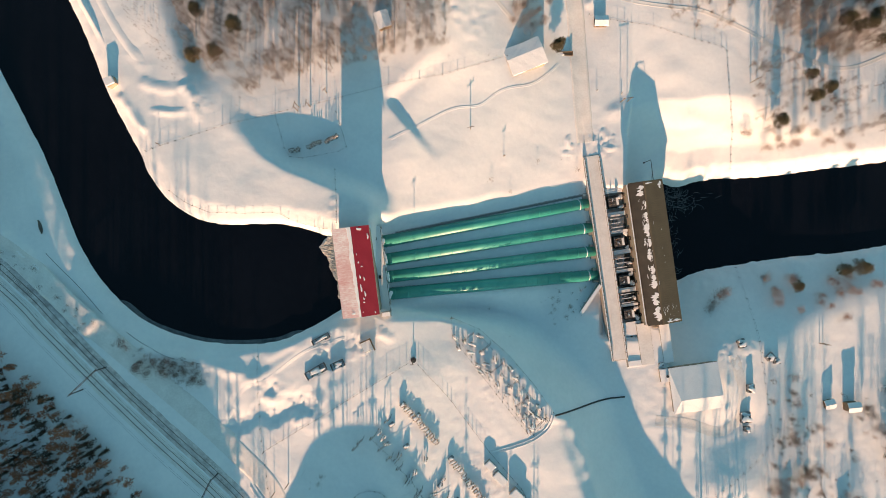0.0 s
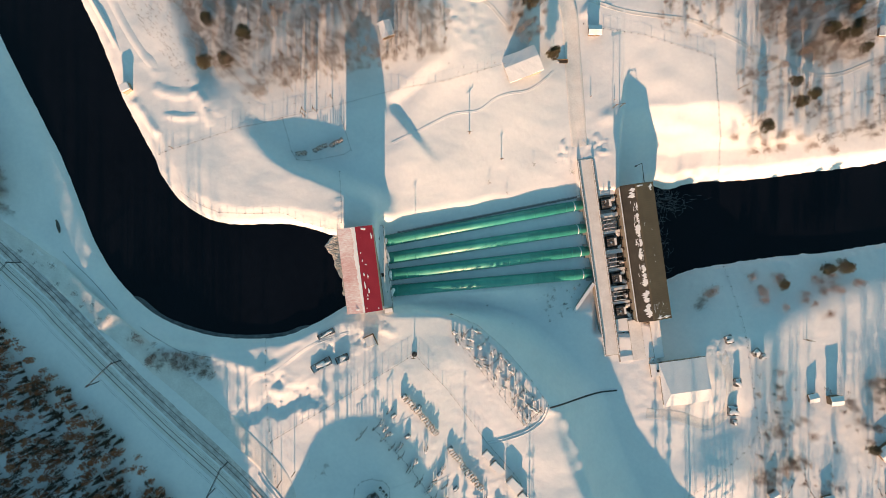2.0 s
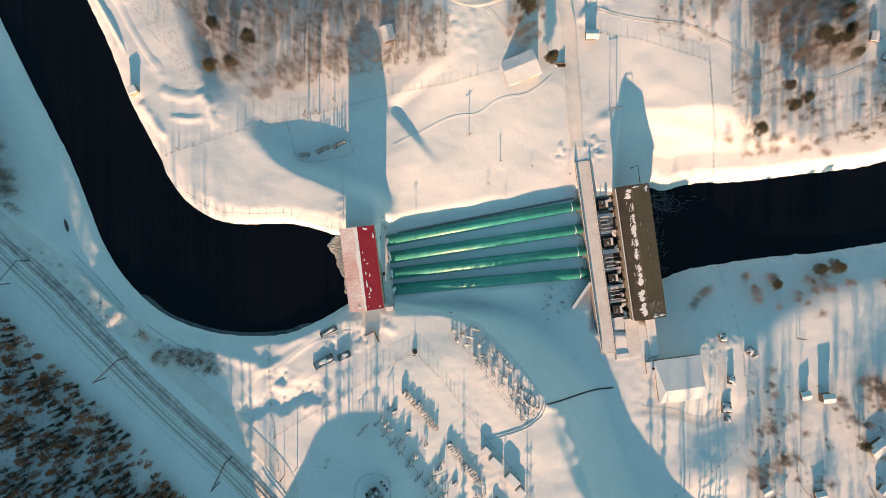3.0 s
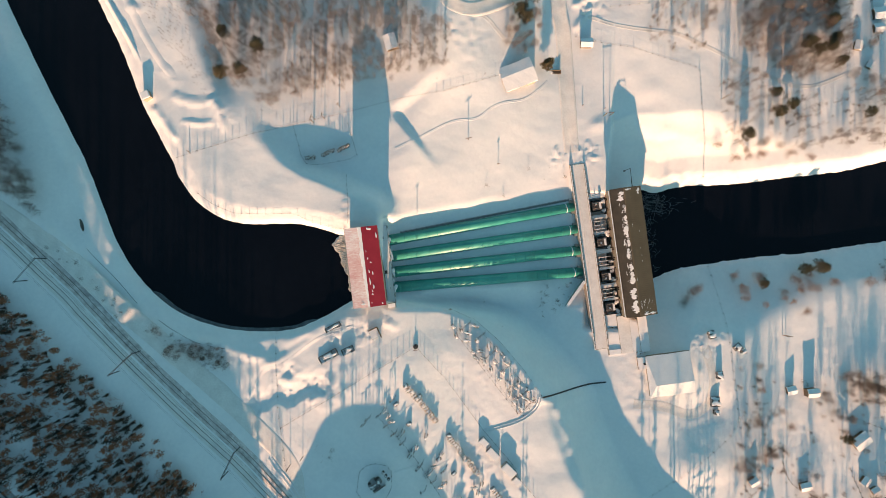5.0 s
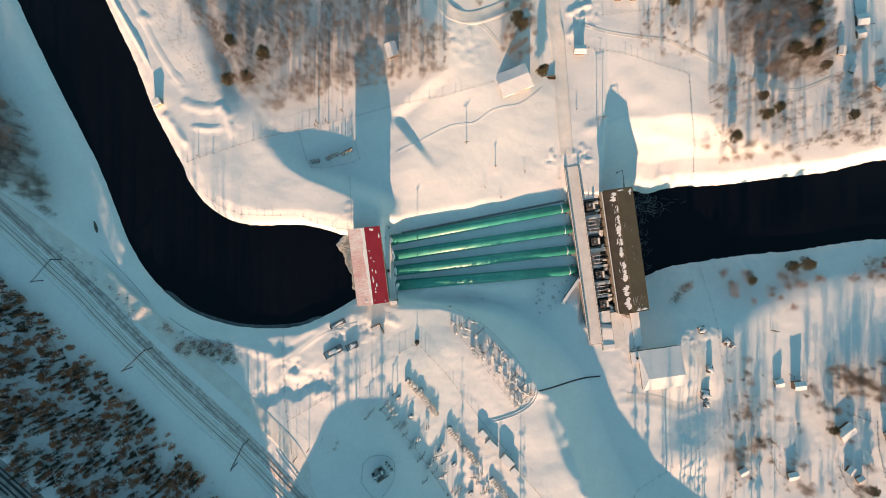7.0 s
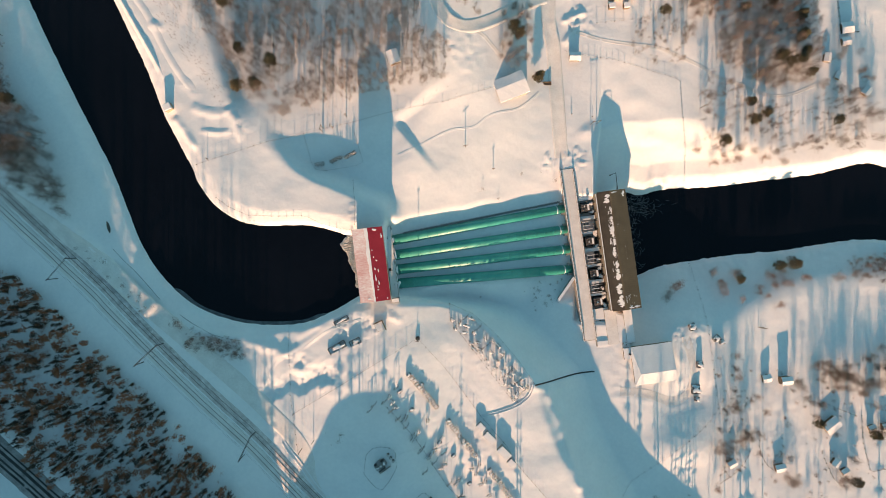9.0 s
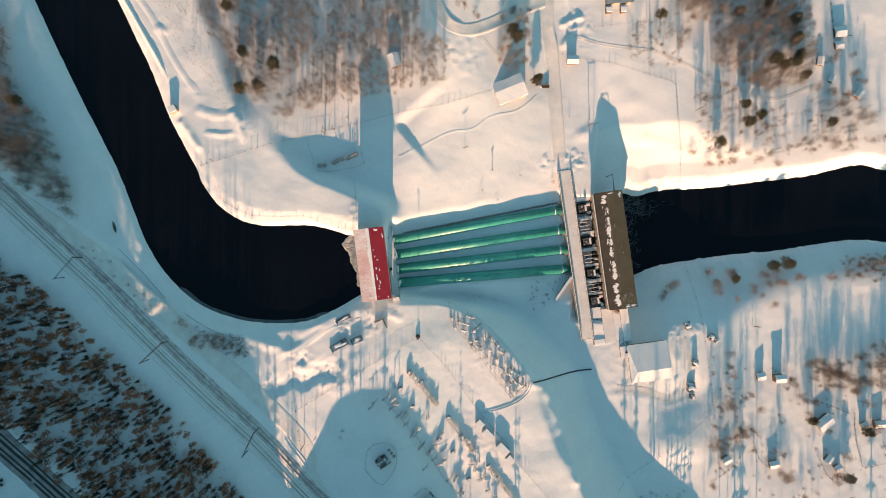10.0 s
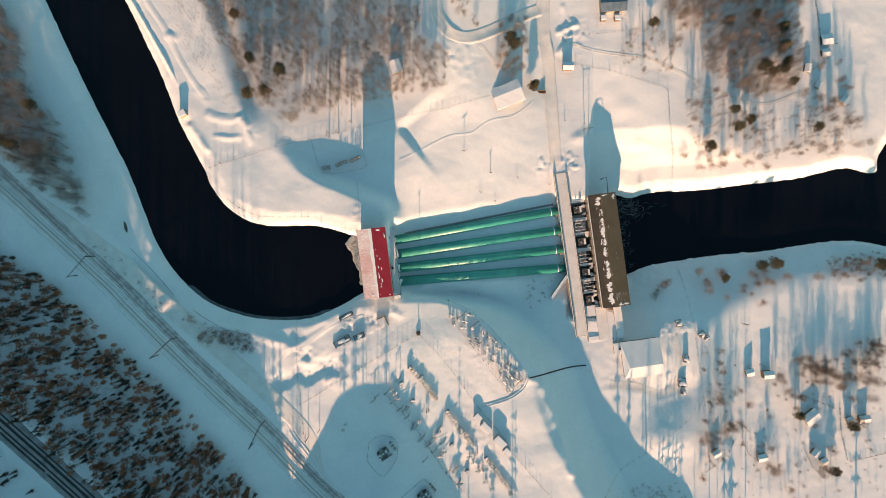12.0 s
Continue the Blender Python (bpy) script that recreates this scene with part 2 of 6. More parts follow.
DRIFTS = [(rounded(p, closed=False, steps=3), tall, wide) for p, tall, wide in (
    ([(-115.4, 88.0), (-113.3, 86.6)], 0.42, 1.1),
    ([(-103.8, 64.7), (-101.9, 63.0), (-99.9, 60.5)], 0.2, 1.1),
    ([(-106.6, 49.8), (-104.9, 47.4)], 0.9, 1.4),
    ([(-103.9, 45.8), (-102.4, 43.8), (-99.6, 39.6)], 0.85, 1.3),
    ([(-99.5, 54.4), (-93.6, 52.3), (-88.3, 52.3), (-84.9, 53.4), (-82.5, 49.7)], 0.38, 0.9),
    ([(-99.0, 55.9), (-93.4, 53.9), (-88.0, 53.9), (-84.0, 54.8)], 0.28, 0.8),
    ([(-84.6, 51.5), (-82.6, 47.5), (-81.0, 43.6)], 0.5, 1.3),
    ([(-96.1, 45.6), (-90.4, 45.0), (-86.0, 45.3)], 0.42, 0.8),
    ([(-66.0, -44.5), (-58.9, -41.5), (-45.8, -32.3)], 0.35, 1.4),
    ([(-34.6, -26.1), (-29.0, -27.9), (-23.4, -27.0), (-17.8, -29.8)], 0.35, 1.4),
    ([(38.5, -58.6), (47.4, -60.1), (54.6, -59.5)], 0.40, 1.4),
    ([(44.6, -62.5), (48.4, -71.2), (51.6, -80.3), (55.0, -90.0), (57.2, -99.9)], 0.75, 2.0),
    ([(62.6, 50.6), (73.2, 51.5), (83.8, 50.2), (96.0, 48.8), (108.6, 46.3)], 0.45, 3.0),
    ([(-95.0, -33.8), (-81.6, -37.3), (-63.0, -42.7)], 0.6, 1.8),
    ([(-57.4, -35.7), (-42.6, -28.8), (-28.8, -25.4)], 0.5, 1.6),
    ([(-150.0, 9.6), (-146.4, 6.4), (-141.5, 1.4), (-135.6, -4.5), (-129.6, -12.0), (-125.5, -15.4), (-122.0, -21.2), (-115.8, -25.8)], 1.2, 1.9),
    ([(103.0, -31.7), (103.6, -44.3), (108.9, -54.8)], 0.22, 2.0),
    ([(76.5, -66.2), (91.0, -67.6), (102.2, -71.6), (111.7, -68.8)], 0.15, 1.4),
    ([(53.2, 99.6), (57.3, 101.6), (62.0, 103.4)], 0.6, 1.1), ([(53.8, 90.2), (56.5, 94.0), (59.9, 98.6)], 0.6, 1.2),
    ([(55.6, 112.0), (57.4, 105.0), (57.0, 97.0)], 0.4, 1.0))]
# ragged edges where the snow breaks off towards the north
BREAKS = [(rounded(p, closed=False, steps=4), drop, reach) for p, drop, reach in (
    ([(-73.2, -62.3), (-68.0, -60.6), (-62.9, -60.0), (-57.8, -59.1), (-53.7, -57.3), (-49.1, -55.5), (-46.5, -56.2), (-40.6, -53.2)], 0.95, 10.0),
    ([(-45.3, -42.0), (-40.6, -40.2), (-36.4, -38.0), (-30.9, -36.2)], 0.8, 7.0),
    ([(-60.5, -49.5), (-57.0, -48.2), (-54.5, -47.0)], 0.7, 6.0))]
STEP = (-18.2, 48.0), (-3.3, 30.5)
HEAPS = [((-27.1, -51.3), 30, 0.07, 4.0), ((14.3, -49.5), 26, 0.06, 3.6), ((85.3, -52.5), 22, 0.10, 3.4), ((-47.7, -52.6), 10, 0.3, 4), ((-58.9, -47.0), 8, 0.3, 3.8), ((-36.8, -35.3), 8, 0.3, 4), ((-28.6, -32.4), 6, 0.35, 3.5), ((-68.3, -57.6), 8, 0.3, 4),
         ((-82.8, -41.0), 9, 0.4, 3), ((-95.8, -37.0), 9, 0.35, 3), ((24.0, -46.2), 14, 0.18, 3.0), ((30.8, -58.5), 9, 0.22, 3.0), ((12.3, -81.1), 16, 0.16, 3.4), ((-11.3, -70.2), 14, 0.16, 3.4),
         ((-42.1, -39.2), 24, 0.05, 6.0), ((-25.2, -27.9), 10, 0.22, 3.8), ((58.7, 38.9), 8, 0.43, 3.8), ((46.9, 37.3), 6, 0.40, 3.8), ((-81.8, 47.6), 5, 0.26, 2.6),
         ((109.4, -36.0), 12, 0.25, 3.8), ((179.8, -89.8), 45, 0.06, 6.8), ((140.4, -75.7), 30, 0.05, 5.2), ((60.1, 100.1), 10, 0.3, 4.0), ((8.6, 82.5), 14, 0.22, 6.0), ((-36.6, 13.3), 5, 0.26, 3.0)]
UP_LINE, DOWN_LINE, DIKE_LINE = rounded(UPSTREAM), rounded(DOWNSTREAM), rounded(DIKE)
BROW_LINE = rounded(BROW, closed=False)


def land(x, y):
    x, y = np.asarray(x, float), np.asarray(y, float)
    up, down = away(x, y, UP_LINE), away(x, y, DOWN_LINE)
    lower = 14.3 - 9.3 * ease(x, 80, 165)
    # north side: a shelf that falls to the lower ground beside the road
    shelf = 35.0 - 1.7 * ease(x, -78, -48) + np.interp(x, [-92, -84, -79, -74, -65, -54, -42, -30], [0, 0.3, 2.2, 3.3, 1.9, 1.0, 0.3, 0]) * (1 - ease(y, 48, 84))
    north = shelf + (lower - shelf) * ease(x, -8, 58)
    n_edge = np.interp(x, [-20, 52], [11.0, 26.0]) + 0.35 * waves(x, 0 * x, 17, 12)
    slope = np.interp(x, [-21, 56], [32.0, 11.6])
    beside_trench = slope + 0.1 + 1.3 * (1 - ease(x, 5, 42)) + 0.085 * np.maximum(y - n_edge, -3) + 40 * (1 - ease(x, -36, -27)) + 40 * ease(x, 52, 60)
    north = soft_min(north, beside_trench)
    north = north + (38.5 - shelf) * (1 - ease(away(x, y, DIKE_LINE), -1.0, 8.0)) * (1 - ease(x, -26, -14))
    # south side: terrace at dam height with a steep brow, lower yard to the east
    brow_x = np.interp(-y, -BROW_LINE[:, 1], BROW_LINE[:, 0])
    terrace = 37.4 - 8.4 * ease(x, -24, 14)
    terrace = terrace + 2.5 * ease(-x, 60, 110) * ease(-y, 0, 40)
    south = terrace + (lower - terrace) * (0.5 * ease(x - brow_x, -2, 24) + 0.5 * np.clip((x - brow_x) / 24, 0, 1))
    z = north + (south - north) * ease(-y, 14, 25)
    z = z + 0.032 * (np.clip(y, -112, -22) + 60) * ease(x, -84, -66) * (1 - ease(x, 26, 44)) * ease(-y, 30, 46) * (1 - ease(-y, 108, 126))
    # trench of the pipes
    s_edge = np.interp(x, [-20, 56], [-21.5, -23.0])
    inside = ease(n_edge - y, -1.0, 4) * ease(x, -24, -21) * (1 - ease(x, 58, 60))
    trench = inside * ease(y - s_edge, -2, 6)
    z = z + (np.minimum(slope, z) - z) * trench
    # yard between road and power house, and the ground under it
    z = z + (11.0 - z) * ease(x, 57, 60) * (1 - ease(x, 74, 76)) * ease(y, -34, -31) * (1 - ease(y, 21, 23))
    # wooded hills added out of view to the south to throw shade; land beyond
    far_s = ease(-y, 128 + 8 * ease(x, 60, 90), 178)
    z = z + far_s * (0.5 + np.interp(x, [-200, -172, -158, -146, -136, -128, -118, -82, -70, -52], [50, 50, 49, 46.5, 41.0, 35.5, 31.5, 28.0, 20, 0]) + 9 * ease(x, 98, 118) + 1.5 * waves(x, y, 90, 5))
    # unseen ridges whose profiles set where the shade ends
    z = z + np.interp(x, [60, 66, 70.5, 74.3, 77.2, 81.6, 86.7, 93.4, 102.3, 107, 116, 130], [0, 3.5, 2.6, 3.0, 4.3, 6.2, 8.5, 10.1, 8.4, 7.4, 5.8, 0]) * np.exp(- ((y + 141) / 13) ** 2)
    z = z + 16.8 * np.exp(-np.abs((x + 28) / 33) ** 3 - ((y + 141) / 14) ** 2)
    z = z + 40 * ease(np.hypot(x, y), 500, 2500) * (1 + 0.4 * waves(x, y, 900, 6))
    # a bank that falls to a shallow hollow below the annex track
    z = z + np.exp(-np.abs((x - 108) / 13) ** 4) * (1.4 * np.exp(-((y + 90) / 8.5) ** 2) - 1.6 * np.exp(-((y + 68) / 7.5) ** 2))
    # a low step across the northern shelf
    (ax, ay), (bx, by) = STEP
    run = math.hypot(bx - ax, by - ay)
    ux, uy = (bx - ax) / run, (by - ay) / run
    along, across = ((x - ax) * ux + (y - ay) * uy) / run, (y - ay) * ux - (x - ax) * uy
    z = z - 1.35 * ease(along, -0.25, 0) * (1 - ease(along, 0.25, 1.15)) * ease(across, -0.4, 2.6) * (1 - ease(across, 9, 42))
    # ripples left by the plough beside the railway road
    along, across = (x + 79) * 0.72 - (y + 56.5) * 0.69, (x + 79) * 0.69 + (y + 56.5) * 0.72
    z = z + 0.07 * np.sin(across * 4.3 + 0.5 * np.sin(along * 0.5)) * np.exp(-(along / 8) ** 2 - (across / 4) ** 2)
    # soft relief of the snow
    z = z + 0.16 * waves(x, y, 34, 1) + 0.03 * waves(x, y, 8, 2) + 0.012 * waves(x, y, 2.8, 3)
    # river banks
    lip = np.clip(up / 1.5, -4, 1)
    z = np.minimum(z, RESERVOIR + 0.9 * lip + 0.16 * np.maximum(up, 0) + 0.05 * np.maximum(up, 0) ** 1.5 + 0.08 * waves(x, y, 7, 4) + 60 * ease(x, -28, -20))
    z = z + (np.maximum(z, RESERVOIR + 0.4 * lip) - z) * (up < 14) * (up > 0) * ease(-x, 22, 30)
    shore = np.maximum(down, 0)
    bank = np.where(y > 8, np.interp(shore, [0, 5, 12, 17, 20, 30, 400], [0, 3.3, 4.4, 6.4, 7.2, 11.3, 36]) + 0.1 * waves(x, y, 16, 31) * ease(shore, 3, 10), (0.42 - 0.18 * ease(x, 98, 135)) * shore)
    z = soft_min(z, TAILWATER + np.clip(down / 1.5, -4, 1) + bank + 0.2 * waves(x, y, 6, 4) * (1 - ease(shore, 2, 9)) + 60 * (1 - ease(x - 14 * ease(-y, 24, 31), 62, 70)))
    firm = ease(np.minimum(up, down), 0.4, 2.2)
    bare = z.copy()
    # drifts, ploughed heaps and hollows
    for line, tall, wide in DRIFTS:
        (x0, y0), (x1, y1) = line.min(0) - 3 * wide, line.max(0) + 3 * wide
        near = (x > x0) & (x < x1) & (y > y0) & (y < y1)
        if near.any():
            px, py = x[near], y[near]
            z[near] += tall * np.exp(-(away(px, py, line, closed=False) / wide) ** 2) * (1 + 0.22 * waves(px, py, 9, 8))
    for (cx, cy), reach, tall, size in HEAPS:
        near = np.hypot(x - cx, y - cy) < reach
        if near.any():
            px, py = x[near], y[near]
            mask = 1 - ease(np.hypot(px - cx, py - cy), reach * 0.4, reach)
            z[near] += mask * tall * (ease(waves(px, py, size, 9), -0.1, 1.0) + 0.5 * ease(waves(px, py, size * 0.45, 10), 0.0, 1.0))
    for line, drop, reach in BREAKS:
        (x0, y0), (x1, y1) = line.min(0) - 3, line.max(0) + 3 + reach
        near = (x > x0) & (x < x1) & (y > y0) & (y < y1)
        if near.any():
            px, py = x[near], y[near]
            d = py - np.interp(px, line[:, 0], line[:, 1]) + 1.3 * waves(px, 0 * py, 6, 41) + 0.5 * waves(px, py, 2.6, 42)
            ends = ease(px, line[0, 0], line[0, 0] + 4) * (1 - ease(px, line[-1, 0] - 3, line[-1, 0]))
            z[near] -= drop * ends * ease(d, -0.6, 1.0) * (1 - ease(d, 0.35 * reach, reach))
    z = bare + (z - bare) * firm
    return z


def height(x, y):
    return float(land(np.array([x]), np.array([y]))[0])


def ground_sheet():
    def axis(fine, step, reach):
        a = list(np.arange(0, fine, step))
        while a[-1] < reach:
            a.append(a[-1] + max(step, (a[-1] - fine) * 0.12 + step))
        return np.array([-v for v in a[:0:-1]] + a)
    xs, ys = axis(224, 0.86, 2800), axis(122, 0.86, 2800)
    gx, gy = np.meshgrid(xs, ys)
    gz = land(gx, gy)
    me = bpy.data.meshes.new("ground")
    nx, ny = len(xs), len(ys)
    me.vertices.add(nx * ny)
    me.vertices.foreach_set("co", np.stack([gx, gy, gz], -1).ravel())
    i = (np.arange(ny - 1)[:, None] * nx + np.arange(nx - 1)[None, :]).ravel()
    quads = np.stack([i, i + 1, i + nx + 1, i + nx], -1).astype(np.int32)
    me.loops.add(quads.size)
    me.polygons.add(len(quads))
    me.loops.foreach_set("vertex_index", quads.ravel())
    me.polygons.foreach_set("loop_start", np.arange(0, quads.size, 4, dtype=np.int32))
    me.polygons.foreach_set("use_smooth", np.ones(len(quads), bool))
    me.update(calc_edges=True)
    me.materials.append(SNOW)
    return tagged(new("ground", me), "deep white snow over sloping riverside ground", "snow", kind="structure")


ground_sheet()


def water_sheet(name, line, z, label):
    bm = bmesh.new()
    f = bm.faces.new([bm.verts.new((px, py, z)) for px, py in line])
    bmesh.ops.triangulate(bm, faces=[f])
    ob = part(name, bm, WATER)
    return tagged(ob, label, "water", kind="structure")


water_sheet("water_upstream", UP_LINE, RESERVOIR, "still black open river water above the dam")
water_sheet("water_downstream", DOWN_LINE, TAILWATER, "black open river water below the power house")


# ---- gatehouse with the red roof ----
def gatehouse():
    t = thing("gatehouse", "long gatehouse with a red metal roof, one slope dusted with snow", "building", pose(-27.7, -7.3, 37.2, 0, 0, 7.2))
    part("wall", boxes((-5.2, 5.2, -13.7, 13.7, -5.7, 10.0)), PLASTER, t, "pale ochre plastered wall")
    ridge = 0.25
    for side, mat, note in ((-1, DUSTED, "red roof slope under thin pinkish snow"), (1, RED, "bare dark red metal roof slope")):
        w = 5.85 + side * -ridge
        bm = prism(bmesh.new(), [(0, 0), (0, 0.18), (1, 0.18), (1, 0)], -14.2, 14.2)
        for v in bm.verts:
            v.co = (ridge + side * v.co.y * w, v.co.x, 12.0 - 1.9 * v.co.y + v.co.z - 0.18)
        bmesh.ops.recalc_face_normals(bm, faces=bm.faces)
        roof = part("roof", bm, mat, t, note)
        rib = None
        for i in range(48):
            y = -14.0 + 28.0 * i / 47
            if rib is None:
                bm = bmesh.new()
                for v in box(bm, 0.1, w, -0.03, 0.03, 0.0, 0.005).verts:
                    v.co = (ridge + side * v.co.x, v.co.y, 12.0 - 1.9 * v.co.x / w + v.co.z)
                bmesh.ops.recalc_face_normals(bm, faces=bm.faces)
                o = part("rib", bm, mat, roof)
                rib = o.data
            else:
                o = new("rib", rib)
                o.parent = roof
            o.location = (0, y, 0)
        # eave board
        part("eave", boxes((ridge + side * w - 0.1, ridge + side * w + 0.1, -14.2, 14.2, 9.8, 10.08)), CONCRETE, t)
    bm = prism(bmesh.new(), [(-1.25, 0.0), (-1.1, 0.1), (0.05, 0.12), (0.1, 0.0)], 0, 1)
    bmesh.ops.subdivide_edges(bm, edges=[e for e in bm.edges if abs(e.verts[0].co.x - e.verts[1].co.x) > 0.5], cuts=60)
    for v in bm.verts:
        k, off = v.co.x, v.co.y
        wob = (0.22 * math.sin(17 * k) + 0.12 * math.sin(53 * k + 1) + 0.07 * math.sin(131 * k)) if off < -1 else 0.05 * math.sin(50 * k)
        x = min(off + wob - 0.5 * (k < 0.35) * (off < -1) * -1, 0.1)
        v.co = (ridge + x, -14.15 + 28.3 * k, 12.0 - 1.9 * abs(x) / 6.1 + v.co.z)
    bmesh.ops.recalc_face_normals(bm, faces=bm.faces)
    part("ridge_snow", bm, ROOF_SNOW, t, "white snow lying along the ridge")
    for i, (x, y, a, b) in enumerate(((2.2, 13.4, 2.1, 0.5), (5.1, 10.6, 0.35, 1.4), (1.1, 5.5, 0.35, 0.3), (1.3, 2.8, 0.4, 0.5), (2.1, 1.5, 0.55, 0.4), (1.3, -1.7, 0.35, 0.9), (2.5, -2.4, 0.4, 0.7),
                                      (1.2, -5.3, 0.45, 1.8), (2.2, -7.2, 0.6, 1.0), (1.5, -9.8, 0.6, 0.35), (1.7, -8.6, 0.35, 0.5), (-1.4, -13.0, 1.5, 0.6), (1.0, -12.8, 0.25, 0.25), (4.6, -13.3, 0.5, 0.3))):
        bm = blob(bmesh.new(), x, y, 12.0 - 1.9 * abs(x - ridge) / 5.7 - 0.02, a * 0.72, b * 0.78, 0.05, 40 + i, 15 if i in (4, 6) else -8)
        part("snow_patch", bm, ROOF_SNOW, t)
    for i in range(7):
        y = -11.4 + i * 3.8
        part("window", boxes((5.2, 5.26, y - 0.7, y + 0.7, 5.5, 7.6)), GLASS, t)
    # sill of the intakes behind the house
    d = thing("intake_deck", "snow-covered concrete deck behind the gatehouse", "deck", pose(-27.7, -7.3, 36, 0, 0, 7.2))
    part("slab", boxes((5.3, 8.4, -15.2, 14.4, -8.5, -1.4)), CONCRETE, d)
    part("end_wall", boxes((5.4, 8.3, -16.2, -14.6, -8, 1.9)), CONCRETE, d)
    part("end_wall_snow", boxes((5.5, 8.2, -16.1, -14.7, 1.9, 2.15)), ROOF_SNOW, d)
    bm = boxes((5.35, 8.5, -14.5, 14.3, -1.4, -1.05))
    bmesh.ops.subdivide_edges(bm, edges=[e for e in bm.edges if abs(e.verts[0].co.y - e.verts[1].co.y) > 5], cuts=40)
    for v in bm.verts:
        if v.co.x > 7:
            v.co.x += 0.25 * math.sin(v.co.y * 1.7) + 0.15 * math.sin(v.co.y * 4.1)
    part("snow_cover", bm, ROOF_SNOW, d)
    part("railing", tubes(*[((8.2, -14.5 + k * 1.05, -1.4), (8.2, -14.5 + k * 1.05, -0.3), 0.03) for k in range(28)], ((8.2, -14.5, -0.3), (8.2, 14.2, -0.3), 0.035), ((8.2, -14.5, -0.8), (8.2, 14.2, -0.8), 0.03)), STEEL, d)
    for y in (-3.6, 9.4):
        part("hatch", boxes((5.6, 6.5, y, y + 1.2, -1.4, -0.75)), STEEL, d)


gatehouse()

# broken ice along the gatehouse
def ice_apron():
    edge = rounded([(-38.9, 4.2), (-41.2, 1.2), (-39.9, -1.8), (-38.4, -4.6), (-36.7, -8.9), (-35.4, -13.0), (-34.6, -17.0)], closed=False, steps=14)
    bm, g, rows, n = bmesh.new(), random.Random(3), [], 9
    for i, (x, y) in enumerate(edge):
        w = 0.35 * math.sin(i * 0.22) + 0.2 * math.sin(i * 0.6 + 1) + g.uniform(-0.12, 0.12)
        end = -27.7 - 5.4 - 0.126 * (y + 7.3)
        rows.append([bm.verts.new((x + w * (1 - k / n) + (end + 0.6 - x) * k / n, y + g.uniform(-0.1, 0.1), 36.03 + (0.16 + g.uniform(-0.07, 0.1)) * (k > 0))) for k in range(n + 1)])
    for p, q in zip(rows[:-1], rows[1:]):
        for k in range(n):
            bm.faces.new((p[k], q[k], q[k + 1], p[k + 1]))
    bmesh.ops.recalc_face_normals(bm, faces=bm.faces)
    tagged(part("shore_ice", bm, ICE), "grey rough ice frozen to the dam wall", "ice", kind="structure")


ice_apron()


# ---- penstocks ----
def penstock(a, b, r, index):
    a, b = Vector(a), Vector(b)
    t = thing("penstock", "green painted steel penstock running down to the power house", "pipe", group="penstocks between dam and power house")
    t.matrix_world = Matrix.Translation(a) @ (b - a).to_track_quat("X", "Z").to_matrix().to_4x4()
    long = (b - a).length
    part("pipe", tube(bmesh.new(), (-2.0, 0, 0), (long + 1.5, 0, 0), r, sides=48), GREEN, t, smooth=True)
    ring = saddle = None
    n = int(long / 4.4)
    for i in range(n + 1):
        x = 1.5 + i * (long - 3.0) / n
        if ring is None:
            o = part("joint_ring", tube(bmesh.new(), (-0.09, 0, 0), (0.09, 0, 0), r + 0.07, sides=40), GREEN, t)
            ring = o.data
        else:
            o = new("joint_ring", ring)
            o.parent = t
        o.location = (x, 0, 0)
    # walkway rail posts and saddles down both sides
    m = int(long / 1.5)
    for i in range(m):
        x = 1.0 + i * (long - 2.0) / (m - 1)
        for side in (-1, 1):
            if saddle is None:
                o = part("saddle", boxes((-0.09, 0.09, -0.2, 0.2, -2.6, 0.1)), GREY_PAINT, t)
                saddle = o.data
            else:
                o = new("saddle", saddle)
                o.parent = t
            o.matrix_basis = pose(x, side * r, 0, 0, 0, 0 if side > 0 else 180)
    # white ring at the lower end, painting the sunlit edge of a collar
    for k, x in enumerate((long - 2.2,)):
        part("pale_ring", tube(bmesh.new(), (x - 0.1, 0, 0), (x + 0.1 + 0.1 * (k == 0), 0, 0), r + 0.1, sides=40), ROOF_SNOW, t, "white ring standing for the sunlit edge of a collar")
    part("collar", tube(bmesh.new(), (-2.2, 0, 0), (-0.6, 0, 0), r + 0.08, sides=40), GREEN, t)
    bm = bmesh.new()
    blob(bm, -0.2, 0, r + 0.05, 0.55, 1.3, 0.3, 700 + index)
    part("snow_patch", bm, ROOF_SNOW, t)
    part("anchor_block", boxes((long - 0.2, long + 2.6, -2.7, 2.7, -4.5, 1.0)), CONCRETE, t)
    return t


for i, ((ax, ay), (bx, by)) in enumerate((((-20.8, 2.4), (52.2, 16.7)), ((-19.6, -3.7), (53.7, 7.7)), ((-18.9, -9.6), (54.7, -1.1)), ((-18.1, -15.3), (55.7, -9.9)))):
    penstock((ax, ay, 32.4), (bx, by, 12.2), 2.0, i)


